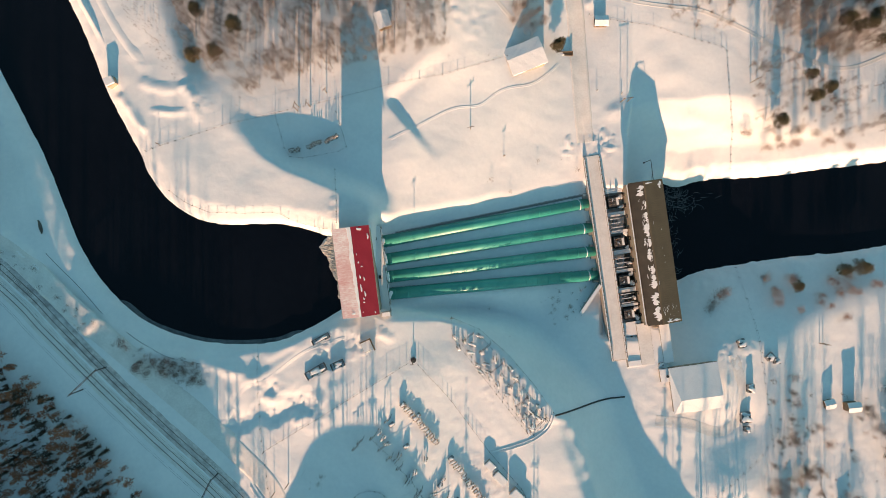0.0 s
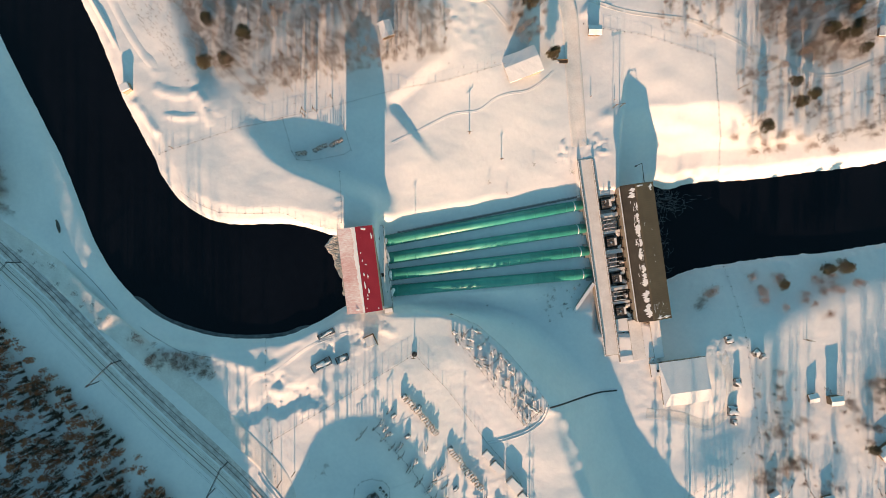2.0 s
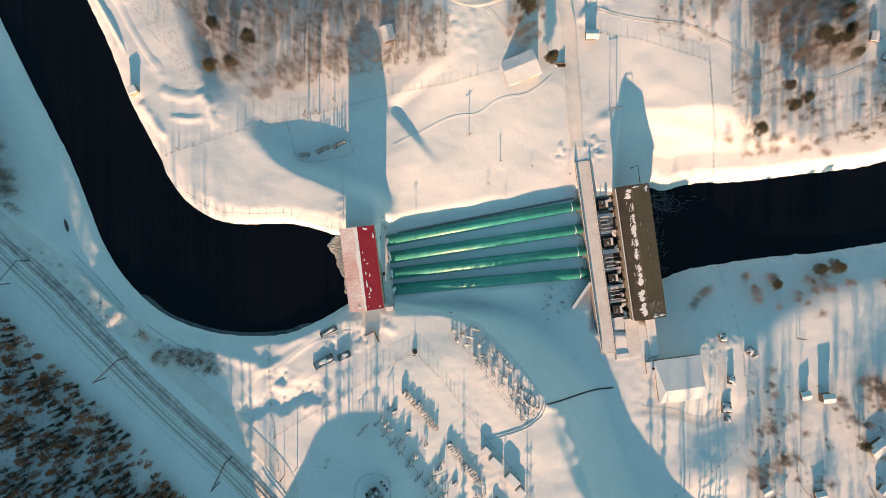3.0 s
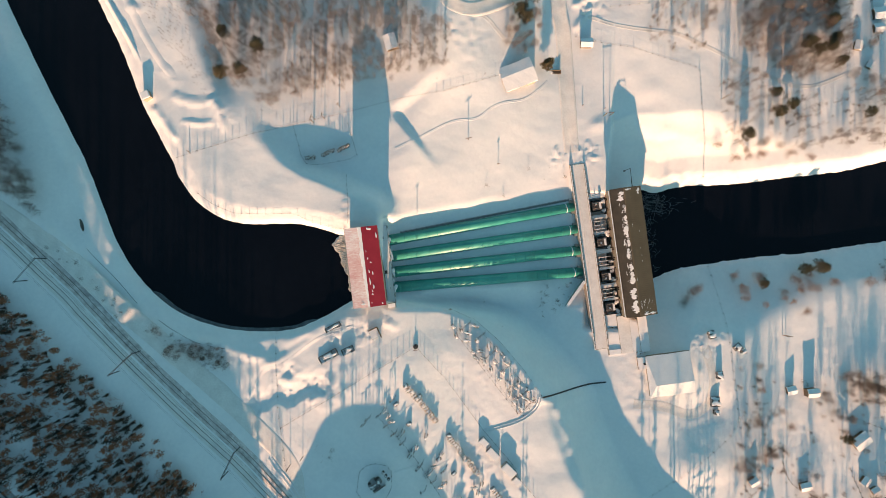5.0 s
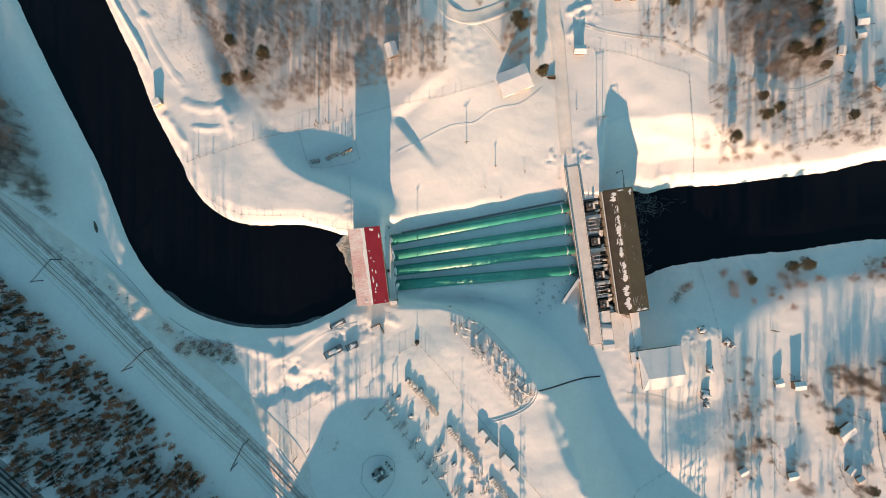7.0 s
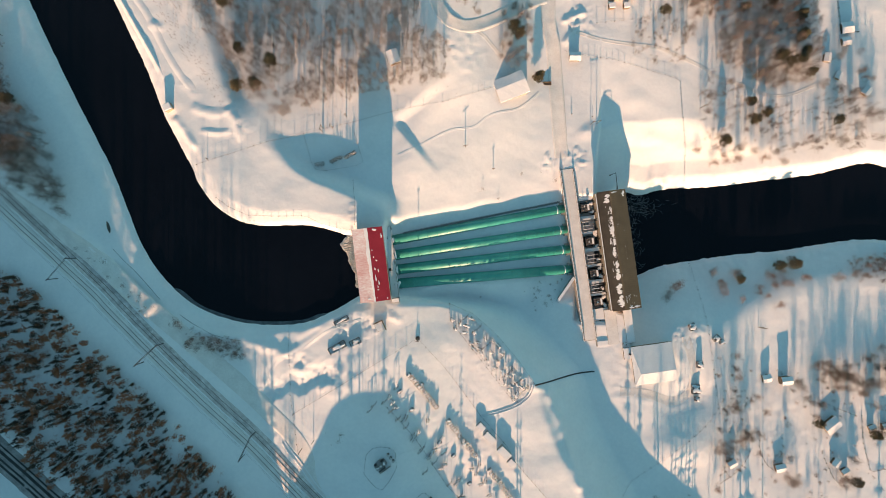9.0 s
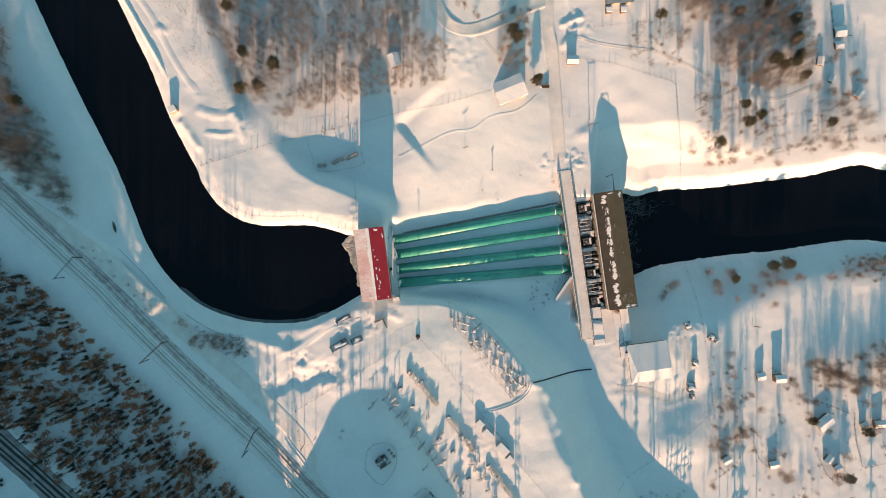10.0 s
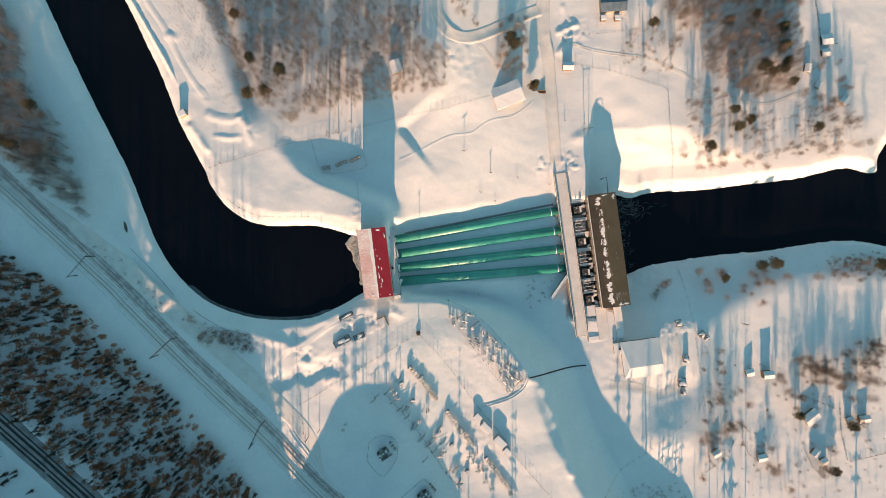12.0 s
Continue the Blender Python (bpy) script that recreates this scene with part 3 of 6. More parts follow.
def catwalk():
    (ax, ay), (bx, by) = (-16.4, 5.3), (53.1, 20.2)
    a, b = Vector((ax, ay, 31.7)), Vector((bx, by, 12.3))
    t = thing("catwalk", "dark steel catwalk with handrails beside a penstock", "catwalk")
    t.matrix_world = Matrix.Translation(a) @ (b - a).to_track_quat("X", "Z").to_matrix().to_4x4()
    n = (b - a).length
    part("deck", boxes((0, n, -0.3, 0.3, -0.1, 0)), GREY_PAINT, t)
    for y in (-0.42, 0.42):
        part("handrail", tubes(((0, y, 1.05), (n, y, 1.05), 0.04), ((0, y, 0.55), (n, y, 0.55), 0.03)), STEEL, t)
    post = part("post", tubes(((0, -0.42, -2.5), (0, -0.42, 1.05), 0.04), ((0, 0.42, -2.5), (0, 0.42, 1.05), 0.04)), STEEL, t)
    for i in range(1, int(n / 2.4)):
        o = new("post", post.data)
        o.parent, o.location = t, (i * 2.4, 0, 0)


catwalk()

# ---- power house ----
HOUSE = pose(76.15, -1.3, 0, 0, 0, 8.05)


def power_house():
    t = thing("power_house", "long power house with a brown ribbed roof and patches of snow", "building", HOUSE)
    part("wall", boxes((-6.2, 5.9, -25.2, 25.2, -5, 20.0)), PLASTER, t, "light ochre wall")
    part("parapet_snow", boxes((-7.05, -6.75, -25.3, 25.3, 20.9, 20.96)), ROOF_SNOW, t)
    part("parapet", boxes((-7.1, -6.55, -25.5, 25.5, 18.8, 20.9)), PLASTER, t)
    part("gutter", boxes((-6.55, -6.2, -25.5, 25.5, 19.7, 20.0)), STEEL, t)
    ridge = -1.0
    for side, w in ((-1, 5.2), (1, 7.3)):
        bm = prism(bmesh.new(), [(0, 0), (0, 0.2), (1, 0.2), (1, 0)], -25.9, 25.9)
        for v in bm.verts:
            v.co = (ridge + side * v.co.y * w, v.co.x, 22.2 - 1.9 * v.co.y + v.co.z - 0.2)
        bmesh.ops.recalc_face_normals(bm, faces=bm.faces)
        roof = part("roof", bm, OLIVE if side > 0 else DARK_BROWN, t, "" if side > 0 else "smooth darker brown roof slope")
        rib = None
        for i in range(63 if side > 0 else 0):
            if rib is None:
                bm = bmesh.new()
                for v in box(bm, 0.1, w, -0.13, 0.13, -0.02, 0.022).verts:
                    v.co = (ridge + side * v.co.x, v.co.y, 22.2 - 1.9 * v.co.x / w + v.co.z)
                bmesh.ops.recalc_face_normals(bm, faces=bm.faces)
                o = part("rib", bm, OLIVE, roof)
                rib = o.data
            else:
                o = new("rib", rib)
                o.parent = roof
            o.location = (0, -25.6 + 51.2 * i / 62, 0)
    bm = prism(bmesh.new(), [(ridge - 4.9, 20.0), (ridge, 21.95), (ridge + 6.7, 20.05)], -25.2, 25.2)
    for v in bm.verts:
        v.co = (v.co.y, v.co.x, v.co.z)
    bmesh.ops.recalc_face_normals(bm, faces=bm.faces)
    part("gable", bm, PLASTER, t)
    part("ridge_cap", boxes((ridge - 0.3, ridge + 0.3, -25.9, 25.9, 22.1, 22.33)), OLIVE, t)
    # feathered sheets of wind-packed snow left along the ridge
    g = random.Random(5)

    def sheet(x, y, a, b, lean):
        bm, last, rows = bmesh.new(), None, max(5, int(b * 9))
        soft = [g.uniform(0, 6.283) for _ in range(4)]
        for k in range(rows + 1):
            v = 2 * k / rows - 1
            full = math.sqrt(max(0.02, 1 - abs(v) ** 3))
            left = x - a * full * (0.8 + 0.25 * math.sin(3 * v + soft[0]) + g.uniform(-0.65, 0.25)) + lean * v
            right = x + a * full * (0.8 + 0.25 * math.sin(4 * v + soft[1]) + g.uniform(-0.5, 0.2)) + lean * v
            lim = (ridge + 0.05, 6.2) if x > ridge else (-6.1, ridge - 0.05)
            left, right = min(max(left, lim[0]), lim[1]), min(max(right, lim[0]), lim[1])
            w = 7.3 if x > ridge else 5.2
            ring = []
            for px, up in ((left, 0.0), (left + 0.06, 0.05), (right - 0.06, 0.05), (right, 0.0)):
                ring.append(bm.verts.new((px, y + b * v, 22.2 - 1.9 * abs(px - ridge) / w + 0.015 + up * full)))
            if last:
                for p in range(3):
                    bm.faces.new((last[p], last[p + 1], ring[p + 1], ring[p]))
            last = ring
        bmesh.ops.recalc_face_normals(bm, faces=bm.faces)
        part("snow_patch", bm, ROOF_SNOW, t)

    for x, y, a, b in ((-2.6, 22.6, 1.5, 1.9), (-1.6, 17.4, 0.35, 1.5), (-1.9, 13.2, 0.75, 1.7), (-2.2, 8.4, 1.15, 2.3), (-2.0, 3.7, 0.65, 1.5), (-3.4, 4.2, 0.4, 1.3), (-2.5, -0.4, 0.9, 2.1), (-2.2, -6.1, 1.0, 1.5),
                       (-2.3, -10.2, 1.3, 2.5), (-2.5, -16.5, 1.5, 2.3), (-2.3, -21.9, 1.45, 2.7), (4.9, 24.0, 0.9, 1.3), (1.6, -24.9, 1.8, 0.6), (4.4, -25.0, 1.6, 0.5), (0.4, 25.0, 3.2, 0.35)):
        sheet(x, y, a, b, 0.15)
    for _ in range(90):
        y = g.choice((17.0, 12.5, 8.5, 3.5, -1.0, -7.0, -10.5)) + g.gauss(0, 1.5)
        sheet(g.gauss(-2.2, 0.75), y, g.uniform(0.07, 0.16), g.uniform(0.25, 0.9), g.uniform(-0.1, 0.25))
    for _ in range(26):
        sheet(g.uniform(-0.5, 5.5), g.uniform(-24.4, -19.5), g.uniform(0.06, 0.16), g.uniform(0.1, 0.4), 0.1)
    for x, y in ((2.6, 1.2), (2.9, -1.6), (2.8, -4.0), (3.2, 8.0)):
        sheet(x, y, 0.16, 0.2, 0.0)
    for i in range(12):
        y = -22.5 + i * 4.1
        for x, s in ((-6.2, -1), (5.9, 1)):
            w = part("window", boxes((x - 0.03, x + 0.03, y - 0.6, y + 0.6, 12.4, 15.0)), GLASS, t)
            part("frame", boxes((x - 0.06, x + 0.06, y - 0.05, y + 0.05, 12.4, 15.0), (x - 0.06, x + 0.06, y - 0.6, y + 0.6, 13.6, 13.8)), PLASTER, w)
    part("outlet_sill", boxes((5.9, 7.4, -25.2, 25.2, -4, 1.6)), CONCRETE, t)
    # steel jib standing out from the north gable, with a short side arm
    m = thing("lamp_boom", "dark steel jib with a short side arm reaching out from the gable", "lamp", HOUSE @ pose(3.0, 26.6, 0))
    part("boom", tubes(((0, -1.5, 20.4), (0, 6.6, 20.9), 0.15, 0.11), ((0, -1.5, 18.5), (0, 2.5, 20.6), 0.08)), STEEL, m)
    part("arm", tubes(((0, 6.6, 20.9), (-2.4, 5.9, 21.0), 0.1)), STEEL, m)
    part("jib_end", boxes((-2.9, -2.2, 5.6, 6.1, 20.8, 21.1)), STEEL, m)


power_house()


# ---- bridge over the lower pipe ends, transformer bays ----
def bridge():
    t = thing("road_bridge", "concrete road bridge packed with snow between the pipes and transformers", "bridge", HOUSE)
    part("deck", boxes((-19.3, -13.5, -38.0, 38.5, 12.2, 14.6)), CONCRETE, t)
    bm = boxes((-18.9, -14.0, -37.8, 38.3, 14.6, 14.7))
    part("packed_snow", bm, PACKED, t)
    part("wheel_rut", boxes((-17.6, -17.1, -37.5, 38, 14.68, 14.75), (-15.9, -15.4, -37.5, 38, 14.68, 14.75)), PACKED, t)
    for x in (-19.15, -13.7):
        part("parapet", boxes((x - 0.18, x + 0.18, -38, 38, 14.6, 15.1)), CONCRETE, t)
        part("parapet_snow", boxes((x - 0.3, x + 0.22, -38, 38, 15.1, 15.3)), ROOF_SNOW, t)
    post = None
    for i in range(48):
        for x in (-19.15, -13.7):
            if post is None:
                o = part("rail_post", boxes((-0.1, 0.1, -0.14, 0.14, 15.1, 16.0)), WOOD, t)
                post = o.data
            else:
                o = new("rail_post", post)
                o.parent = t
            o.location = (x, -37 + i * 1.58, 0)
    for x in (-19.15, -13.7):
        part("rail", boxes((x - 0.05, x + 0.05, -37.5, 37.8, 15.85, 16.0)), WOOD, t)
    part("west_wall", boxes((-19.6, -19.0, -38, 27, 5, 13.2)), CONCRETE, t)
    part("east_wall", boxes((-14.0, -13.5, -41, 27, 5, 13.2)), CONCRETE, t)
    w = thing("wing_wall", "sloping concrete wing wall capped with snow", "wall", HOUSE)
    bm = bmesh.new()
    a, b = Vector((-19.6, -9.5, 0)), Vector((-28.4, -18.8, 0))
    d = (b - a).normalized().cross(Vector((0, 0, 1))) * 0.5
    for off, up, mat, nm in ((d, 0.0, CONCRETE, "wall"), (d * 1.2, 0.3, ROOF_SNOW, "snow_cap")):
        bm = bmesh.new()
        low = 6.0 if nm == "wall" else None
        v = [bm.verts.new(p + s * off + Vector((0, 0, z))) for p, zt, zb in ((a, 14.6, 6), (b, 15.2, 6)) for s in (-1, 1) for z in ((zt + up, zb) if nm == "wall" else (zt + up, zt + 0.01))]
        for f in ((0, 2, 6, 4), (1, 5, 7, 3), (0, 4, 5, 1), (2, 3, 7, 6), (0, 1, 3, 2), (4, 6, 7, 5)):
            bm.faces.new([v[i] for i in f])
        bmesh.ops.recalc_face_normals(bm, faces=bm.faces)
        part(nm, bm, mat, w)


bridge()


def transformer(x, y, seed):
    g = random.Random(seed)
    t = thing("transformer", "dark grey power transformer with radiators and patches of snow", "transformer", HOUSE @ pose(x, y, 10.9), "transformers in the yard")
    part("tank", boxes((-1.7, 1.5, -1.6, 1.6, 0.2, 3.2), (-1.9, 1.7, -1.8, 1.8, 3.2, 3.35)), DARK_PAINT, t)
    for s in (-1, 1):
        for k in range(6):
            o = part("radiator", boxes((-1.5 + k * 0.52, -1.32 + k * 0.52, s * 1.9 - 0.35, s * 1.9 + 0.35, 0.5, 3.0)), STEEL, t)
    part("conservator", tube(bmesh.new(), (1.0, -1.3, 4.3), (1.0, 1.3, 4.3), 0.45, sides=16), GREY_PAINT, t)
    bm = bmesh.new()
    box(bm, 0.6, 1.4, -1.4, 1.3, 4.72, 4.95)
    part("snow_cap", bm, ROOF_SNOW, t)
    for k in (-1, 0, 1):
        b = part("bushing", tubes(((-0.9, k * 0.95, 3.3), (-1.1, k * 1.05, 4.9), 0.2, 0.09), sides=10), PORCELAIN, t)
    part("snow_patch", blob(bmesh.new(), -0.3, g.uniform(-0.9, 0.9), 3.33, 0.35, 0.5, 0.15, seed), ROOF_SNOW, t)
    for k in (-1.2, 0.2, 1.1):
        part("pipework", tubes(((-1.9, k, 3.6), (1.6, k + 0.3, 3.6), 0.07), ((-1.9, k, 3.3), (-1.9, k, 3.6), 0.06)), GREY_PAINT, t)
    part("base", boxes((-2.1, 2.0, -2.4, 2.4, -0.6, 0.2)), CONCRETE, t)


def steel_frame(x, y, seed):
    g = random.Random(seed)
    t = thing("bus_frame", "steel frame carrying bus bars and insulators, snow on its beams", "frame", HOUSE @ pose(x, y, 10.9), "bus frames in the yard")
    for sx in (-2.4, 2.4):
        for sy in (-1.6, 1.6):
            part("post", boxes((sx - 0.12, sx + 0.12, sy - 0.12, sy + 0.12, -0.5, 3.9)), STEEL, t)
    for sy in (-1.6, 0, 1.6):
        part("beam", boxes((-2.6, 2.6, sy - 0.14, sy + 0.14, 3.9, 4.1)), GREY_PAINT, t)
        part("snow_strip", boxes((-2.5, 2.4 - g.uniform(0, 2.5), sy - 0.13, sy + 0.13, 4.1, 4.25)), ROOF_SNOW, t)
    for k in range(3):
        part("insulator", tubes(((-1.6 + 1.5 * k, -0.8, 4.1), (-1.6 + 1.5 * k, -0.8, 5.1), 0.14, 0.1), sides=8), PORCELAIN, t)
    part("cubicle", boxes((-0.9, 0.7, 0.3, 1.3, 0, 2.1)), GREY_PAINT, t)


for i, (y, z) in enumerate(((20.4, 0), (5.4, 0), (-8.9, 0), (-21.4, 0))):
    transformer(-10.4, y, 70 + i)
for i, y in enumerate((12.4, -2.4, -15.6)):
    steel_frame(-10.3, y, 80 + i)


def yard_beams():
    for y, w in ((24.6, 0.9), (15.8, 0.75), (9.2, 0.5), (1.6, 0.75), (-5.4, 0.45), (-12.6, 0.75), (-18.3, 0.4), (-27.2, 2.5)):
        t = thing("cross_beam", "concrete cross beam capped with snow", "beam", HOUSE @ pose(-10.1, y, 0), "cross beams over the yard")
        part("beam", boxes((-3.45, 3.55, -w, w, 10.5, 13.5)), CONCRETE, t)
        part("snow_cap", boxes((-3.4, 3.5, -w - 0.08, w + 0.05, 13.5, 13.8)), ROOF_SNOW, t)
    for y, s in ((21.8, 1.0), (18.2, 0.7), (8.0, 0.8), (3.0, 0.6), (-3.0, 0.6), (-7.0, 0.8), (-10.5, 0.9), (-16.0, 0.7), (-20.0, 0.8), (-23.5, 0.9)):
        t = thing("cubicle", "small switch cubicle with a cap of snow", "cubicle", HOUSE @ pose(-7.5, y, 10.9), "cubicles along the hall")
        part("case", boxes((-0.7, 0.7, -s, s, -0.3, 2.4)), GREY_PAINT, t)
        part("snow_cap", blob(bmesh.new(), 0, 0, 2.38, 0.8, s * 1.1, 0.35, int(y * 10) + 900), ROOF_SNOW, t)
    t = thing("yard_floor", "floor of the transformer yard, coloured dark for the shade of its bays", "floor", HOUSE, kind="structure")
    part("bay_floor", boxes((-13.5, -6.2, -25.0, 25.0, 10.3, 10.9)), SHADED_FLOOR, t)


# floor colour made dark for the shade down in the sunken bays
SHADED_FLOOR = material("shaded_floor", (0.03, 0.03, 0.03), (0.16, 0.155, 0.15), 0.5, 3.0, 0.9, 0.4, 0.05)
yard_beams()


def south_apron():
    t = thing("south_apron", "concrete apron round an open pit south of the power house", "apron", HOUSE)
    part("slab", boxes((-14.0, -13.4, -41, -29.7, 8, 14.4), (-8.6, -3.6, -41, -25.6, 8, 14.4)), CONCRETE, t)
    part("snow_cover", boxes((-8.5, -3.7, -41, -25.7, 14.4, 14.6)), PACKED, t)
    part("pit_floor", boxes((-13.4, -8.6, -39.3, -29.7, 9.5, 12.6)), PACKED, t)
    part("pit_beam", boxes((-10.8, -10.1, -39.0, -29.7, 12.6, 13.2)), WOOD, t)
    part("pit_rim", boxes((-13.4, -8.6, -41.0, -39.0, 10, 14.55)), ROOF_SNOW, t)
    part("channel", boxes((-3.6, -0.4, -41, -25.6, 8, 11.6)), CONCRETE, t)
    part("channel_snow", boxes((-3.3, -0.6, -41, -26, 11.6, 11.8)), PACKED, t)
    w = thing("retaining_wall", "tall concrete retaining wall beside the power house", "wall", HOUSE)
    part("wall", boxes((-0.4, 3.4, -41.5, -25.9, -2, 14.6)), CONCRETE, w)
    part("snow_cap", boxes((-0.3, 3.3, -41.4, -26, 14.6, 14.85)), ROOF_SNOW, w)
    b = thing("machine", "snow-capped machine standing in the channel", "machine", HOUSE @ pose(-2.0, -31.0, 11.8))
    part("body", boxes((-0.9, 0.9, -1.6, 1.6, 0, 1.4)), GREY_PAINT, b)
    part("snow_cap", blob(bmesh.new(), 0, 0, 1.38, 1.0, 1.7, 0.4, 61), ROOF_SNOW, b)
    b = thing("cubicle", "small white cubicle at the end of the channel", "cubicle", HOUSE @ pose(-1.6, -41.6, 13.6))
    part("case", boxes((-0.9, 0.9, -0.6, 0.6, -0.4, 1.3)), CONCRETE, b)
    part("snow_cap", blob(bmesh.new(), 0, 0, 1.28, 0.9, 0.6, 0.3, 62), ROOF_SNOW, b)
    k = thing("outfall_kiosk", "small square kiosk with dark steel hoist on its roof", "kiosk", HOUSE @ pose(8.6, -27.0, 0))
    part("body", boxes((-2.2, 2.2, -1.8, 1.8, -2, 4.2)), CONCRETE, k)
    part("snow_cap", boxes((-2.1, 2.1, -1.7, 1.7, 4.2, 4.45)), ROOF_SNOW, k)
    part("hoist", tubes(((-1.2, -0.6, 4.4), (0.4, 0.5, 5.2), 0.18), ((0.4, 0.5, 4.4), (0.4, 0.5, 5.4), 0.14)), STEEL, k)


south_apron()


# faint foam curling on the tailrace
def foam():
    g, bm = random.Random(9), bmesh.new()
    for i in range(190):
        near = g.random() < 0.5
        x, y = (85.0 + abs(g.gauss(0, 8)), 19.5 + g.gauss(0, 2.6)) if near else (83.5 + abs(g.gauss(0, 4)), g.uniform(-11, 14))
        a, last, bend, n = g.choice((0.45, 0.2, -0.3, 2.6)) + g.gauss(0, 0.4), None, g.gauss(0, 0.12), g.randint(8, 18)
        for k in range(n):
            w = 0.075 * math.sin(math.pi * (k + 0.3) / n) * g.uniform(0.2, 1.6) + 0.006
            p = [bm.verts.new((x - s * w * math.sin(a), y + s * w * math.cos(a), 0.006 + 0.0002 * (i % 9))) for s in (-1, 1)]
            if last:
                bm.faces.new((last[0], last[1], p[1], p[0]))
            last, a = p, a + bend + g.gauss(0, 0.22)
            x, y = x + 0.33 * math.cos(a), y + 0.33 * math.sin(a)
    bmesh.ops.recalc_face_normals(bm, faces=bm.faces)
    tagged(part("foam_streaks", bm, FOAM), "faint grey foam streaks on black water", "foam", kind="stuff")


FOAM = material("thin_foam", (0.025, 0.027, 0.033), (0.15, 0.15, 0.155), 0.6, 3.0, 0.5, 0)
foam()


# ---- roads, tracks and rails laid over the land ----
def ribbon(name, points, profile, mat, label, category, lift=0.0, step=1.2, kind="structure", level=None, closed=False, drape=False, taper=0.0):
    """A strip that follows the ground: profile holds (offset across, height) pairs; level fixes its height instead; taper sinks its last metres."""
    line = rounded(points, closed=closed, steps=8)
    seg = np.r_[0, np.cumsum(np.hypot(*np.diff(line, axis=0).T))]
    n = max(2, int(seg[-1] / step))
    s = np.linspace(0, seg[-1], n)
    cx, cy = np.interp(s, seg, line[:, 0]), np.interp(s, seg, line[:, 1])
    dx, dy = np.gradient(cx), np.gradient(cy)
    q = np.hypot(dx, dy)
    ox, oy = -dy / q, dx / q
    base = land(cx, cy) if level is None else np.full(n, level)
    sink = np.clip(1 - (seg[-1] - s) / taper, 0, 1) ** 1.5 if taper else 0.0
    verts, k = [], len(profile)
    for off, dz in profile:
        px, py = cx + ox * off, cy + oy * off
        z = (land(px, py) if drape else np.maximum(base, land(px, py)) if level is None else base) + dz + lift - (dz + 0.3) * sink
        verts.append(np.stack([px, py, z], -1))
    verts = np.stack(verts, 1).reshape(-1, 3).tolist()
    faces = [(i * k + j, (i + 1) * k + j, (i + 1) * k + j + 1, i * k + j + 1) for i in range(n - 1) for j in range(k - 1)]
    ob = raw(name, verts, [f[::-1] for f in faces], mat, smooth=True)
    return tagged(ob, label, category, kind=kind)


# long banks of ploughed snow on the embankment
BANK = [(-1.6, -0.3), (-0.9, 0.4), (-0.3, 0.95), (0.0, 1.05), (0.25, 0.9), (0.7, 0.2), (1.2, -0.3)]
LOW_BANK = [(-2.6, -0.3), (-1.2, 0.06), (-0.4, 0.2), (0.0, 0.22), (0.5, 0.18), (1.4, 0.04), (2.8, -0.3)]
ribbon("snow_bank", [(-168.0, 175.0), (-150.0, 137.0), (-138.6, 115.0), (-131.1, 102.1), (-127.3, 95.6), (-121.8, 86.0), (-116.3, 76.3), (-111.2, 65.8)], BANK, SNOW, "long sharp bank of ploughed snow beside the river", "snow bank", taper=14.0)
ribbon("snow_bank", [(-152.0, 152.0), (-138.0, 127.0), (-125.5, 102.9), (-118.4, 92.2), (-112.0, 79.5), (-105.5, 68.8), (-98.0, 59.3)], LOW_BANK, SNOW, "long rounded bank of ploughed snow on the embankment", "snow bank", taper=8.0)
# ploughed roads with low banks of snow on each side
def ploughed(name, points, half, label, bank=0.22):
    prof = [(-half - 1.2, -0.25), (-half - 0.6, bank), (-half, 0.08), (-half * 0.35, 0.12), (0, 0.16), (half * 0.35, 0.12), (half, 0.08), (half + 0.6, bank), (half + 1.2, -0.25)]
    return ribbon(name, points, prof, PACKED, label, "road")


ploughed("road_north", [(47.3, 157.4), (45.9, 104.4), (48.2, 87.7), (49.9, 66.9), (51.3, 50.2), (52.6, 39.4)], 2.3, "snow-packed service road with ploughed edges")
ploughed("road_loop", [(-6.3, 126.2), (-4.3, 106.5), (-2.1, 98.4), (2.9, 92.6), (10.8, 91.8), (20.0, 95.6), (28.4, 100.8), (36.9, 106.0), (44.3, 109.7)], 1.9, "ploughed snow road bending at the wood", 0.1)
ploughed("road_railway", [(-212.6, 48.3), (-184.5, 26.6), (-141.6, -2.1), (-119.4, -22.1), (-95.3, -42.5), (-71.3, -64.7), (-56.5, -81.3), (-52.3, -98.3), (-33.2, -124.2)], 2.6, "snow-covered road beside the railway", 0.12)
ribbon("road_annex", [(78.5, -63.5), (91.0, -64.8), (102.2, -68.6), (109.7, -65.8), (112.3, -59.9), (112.2, -51.6), (108.3, -39.6)], [(-2.5, -0.1), (-1.7, 0.06), (-1.2, 0.03), (1.2, 0.03), (1.7, 0.06), (2.5, -0.1)], PACKED, "ploughed snow track round the annex building", "road", drape=True)

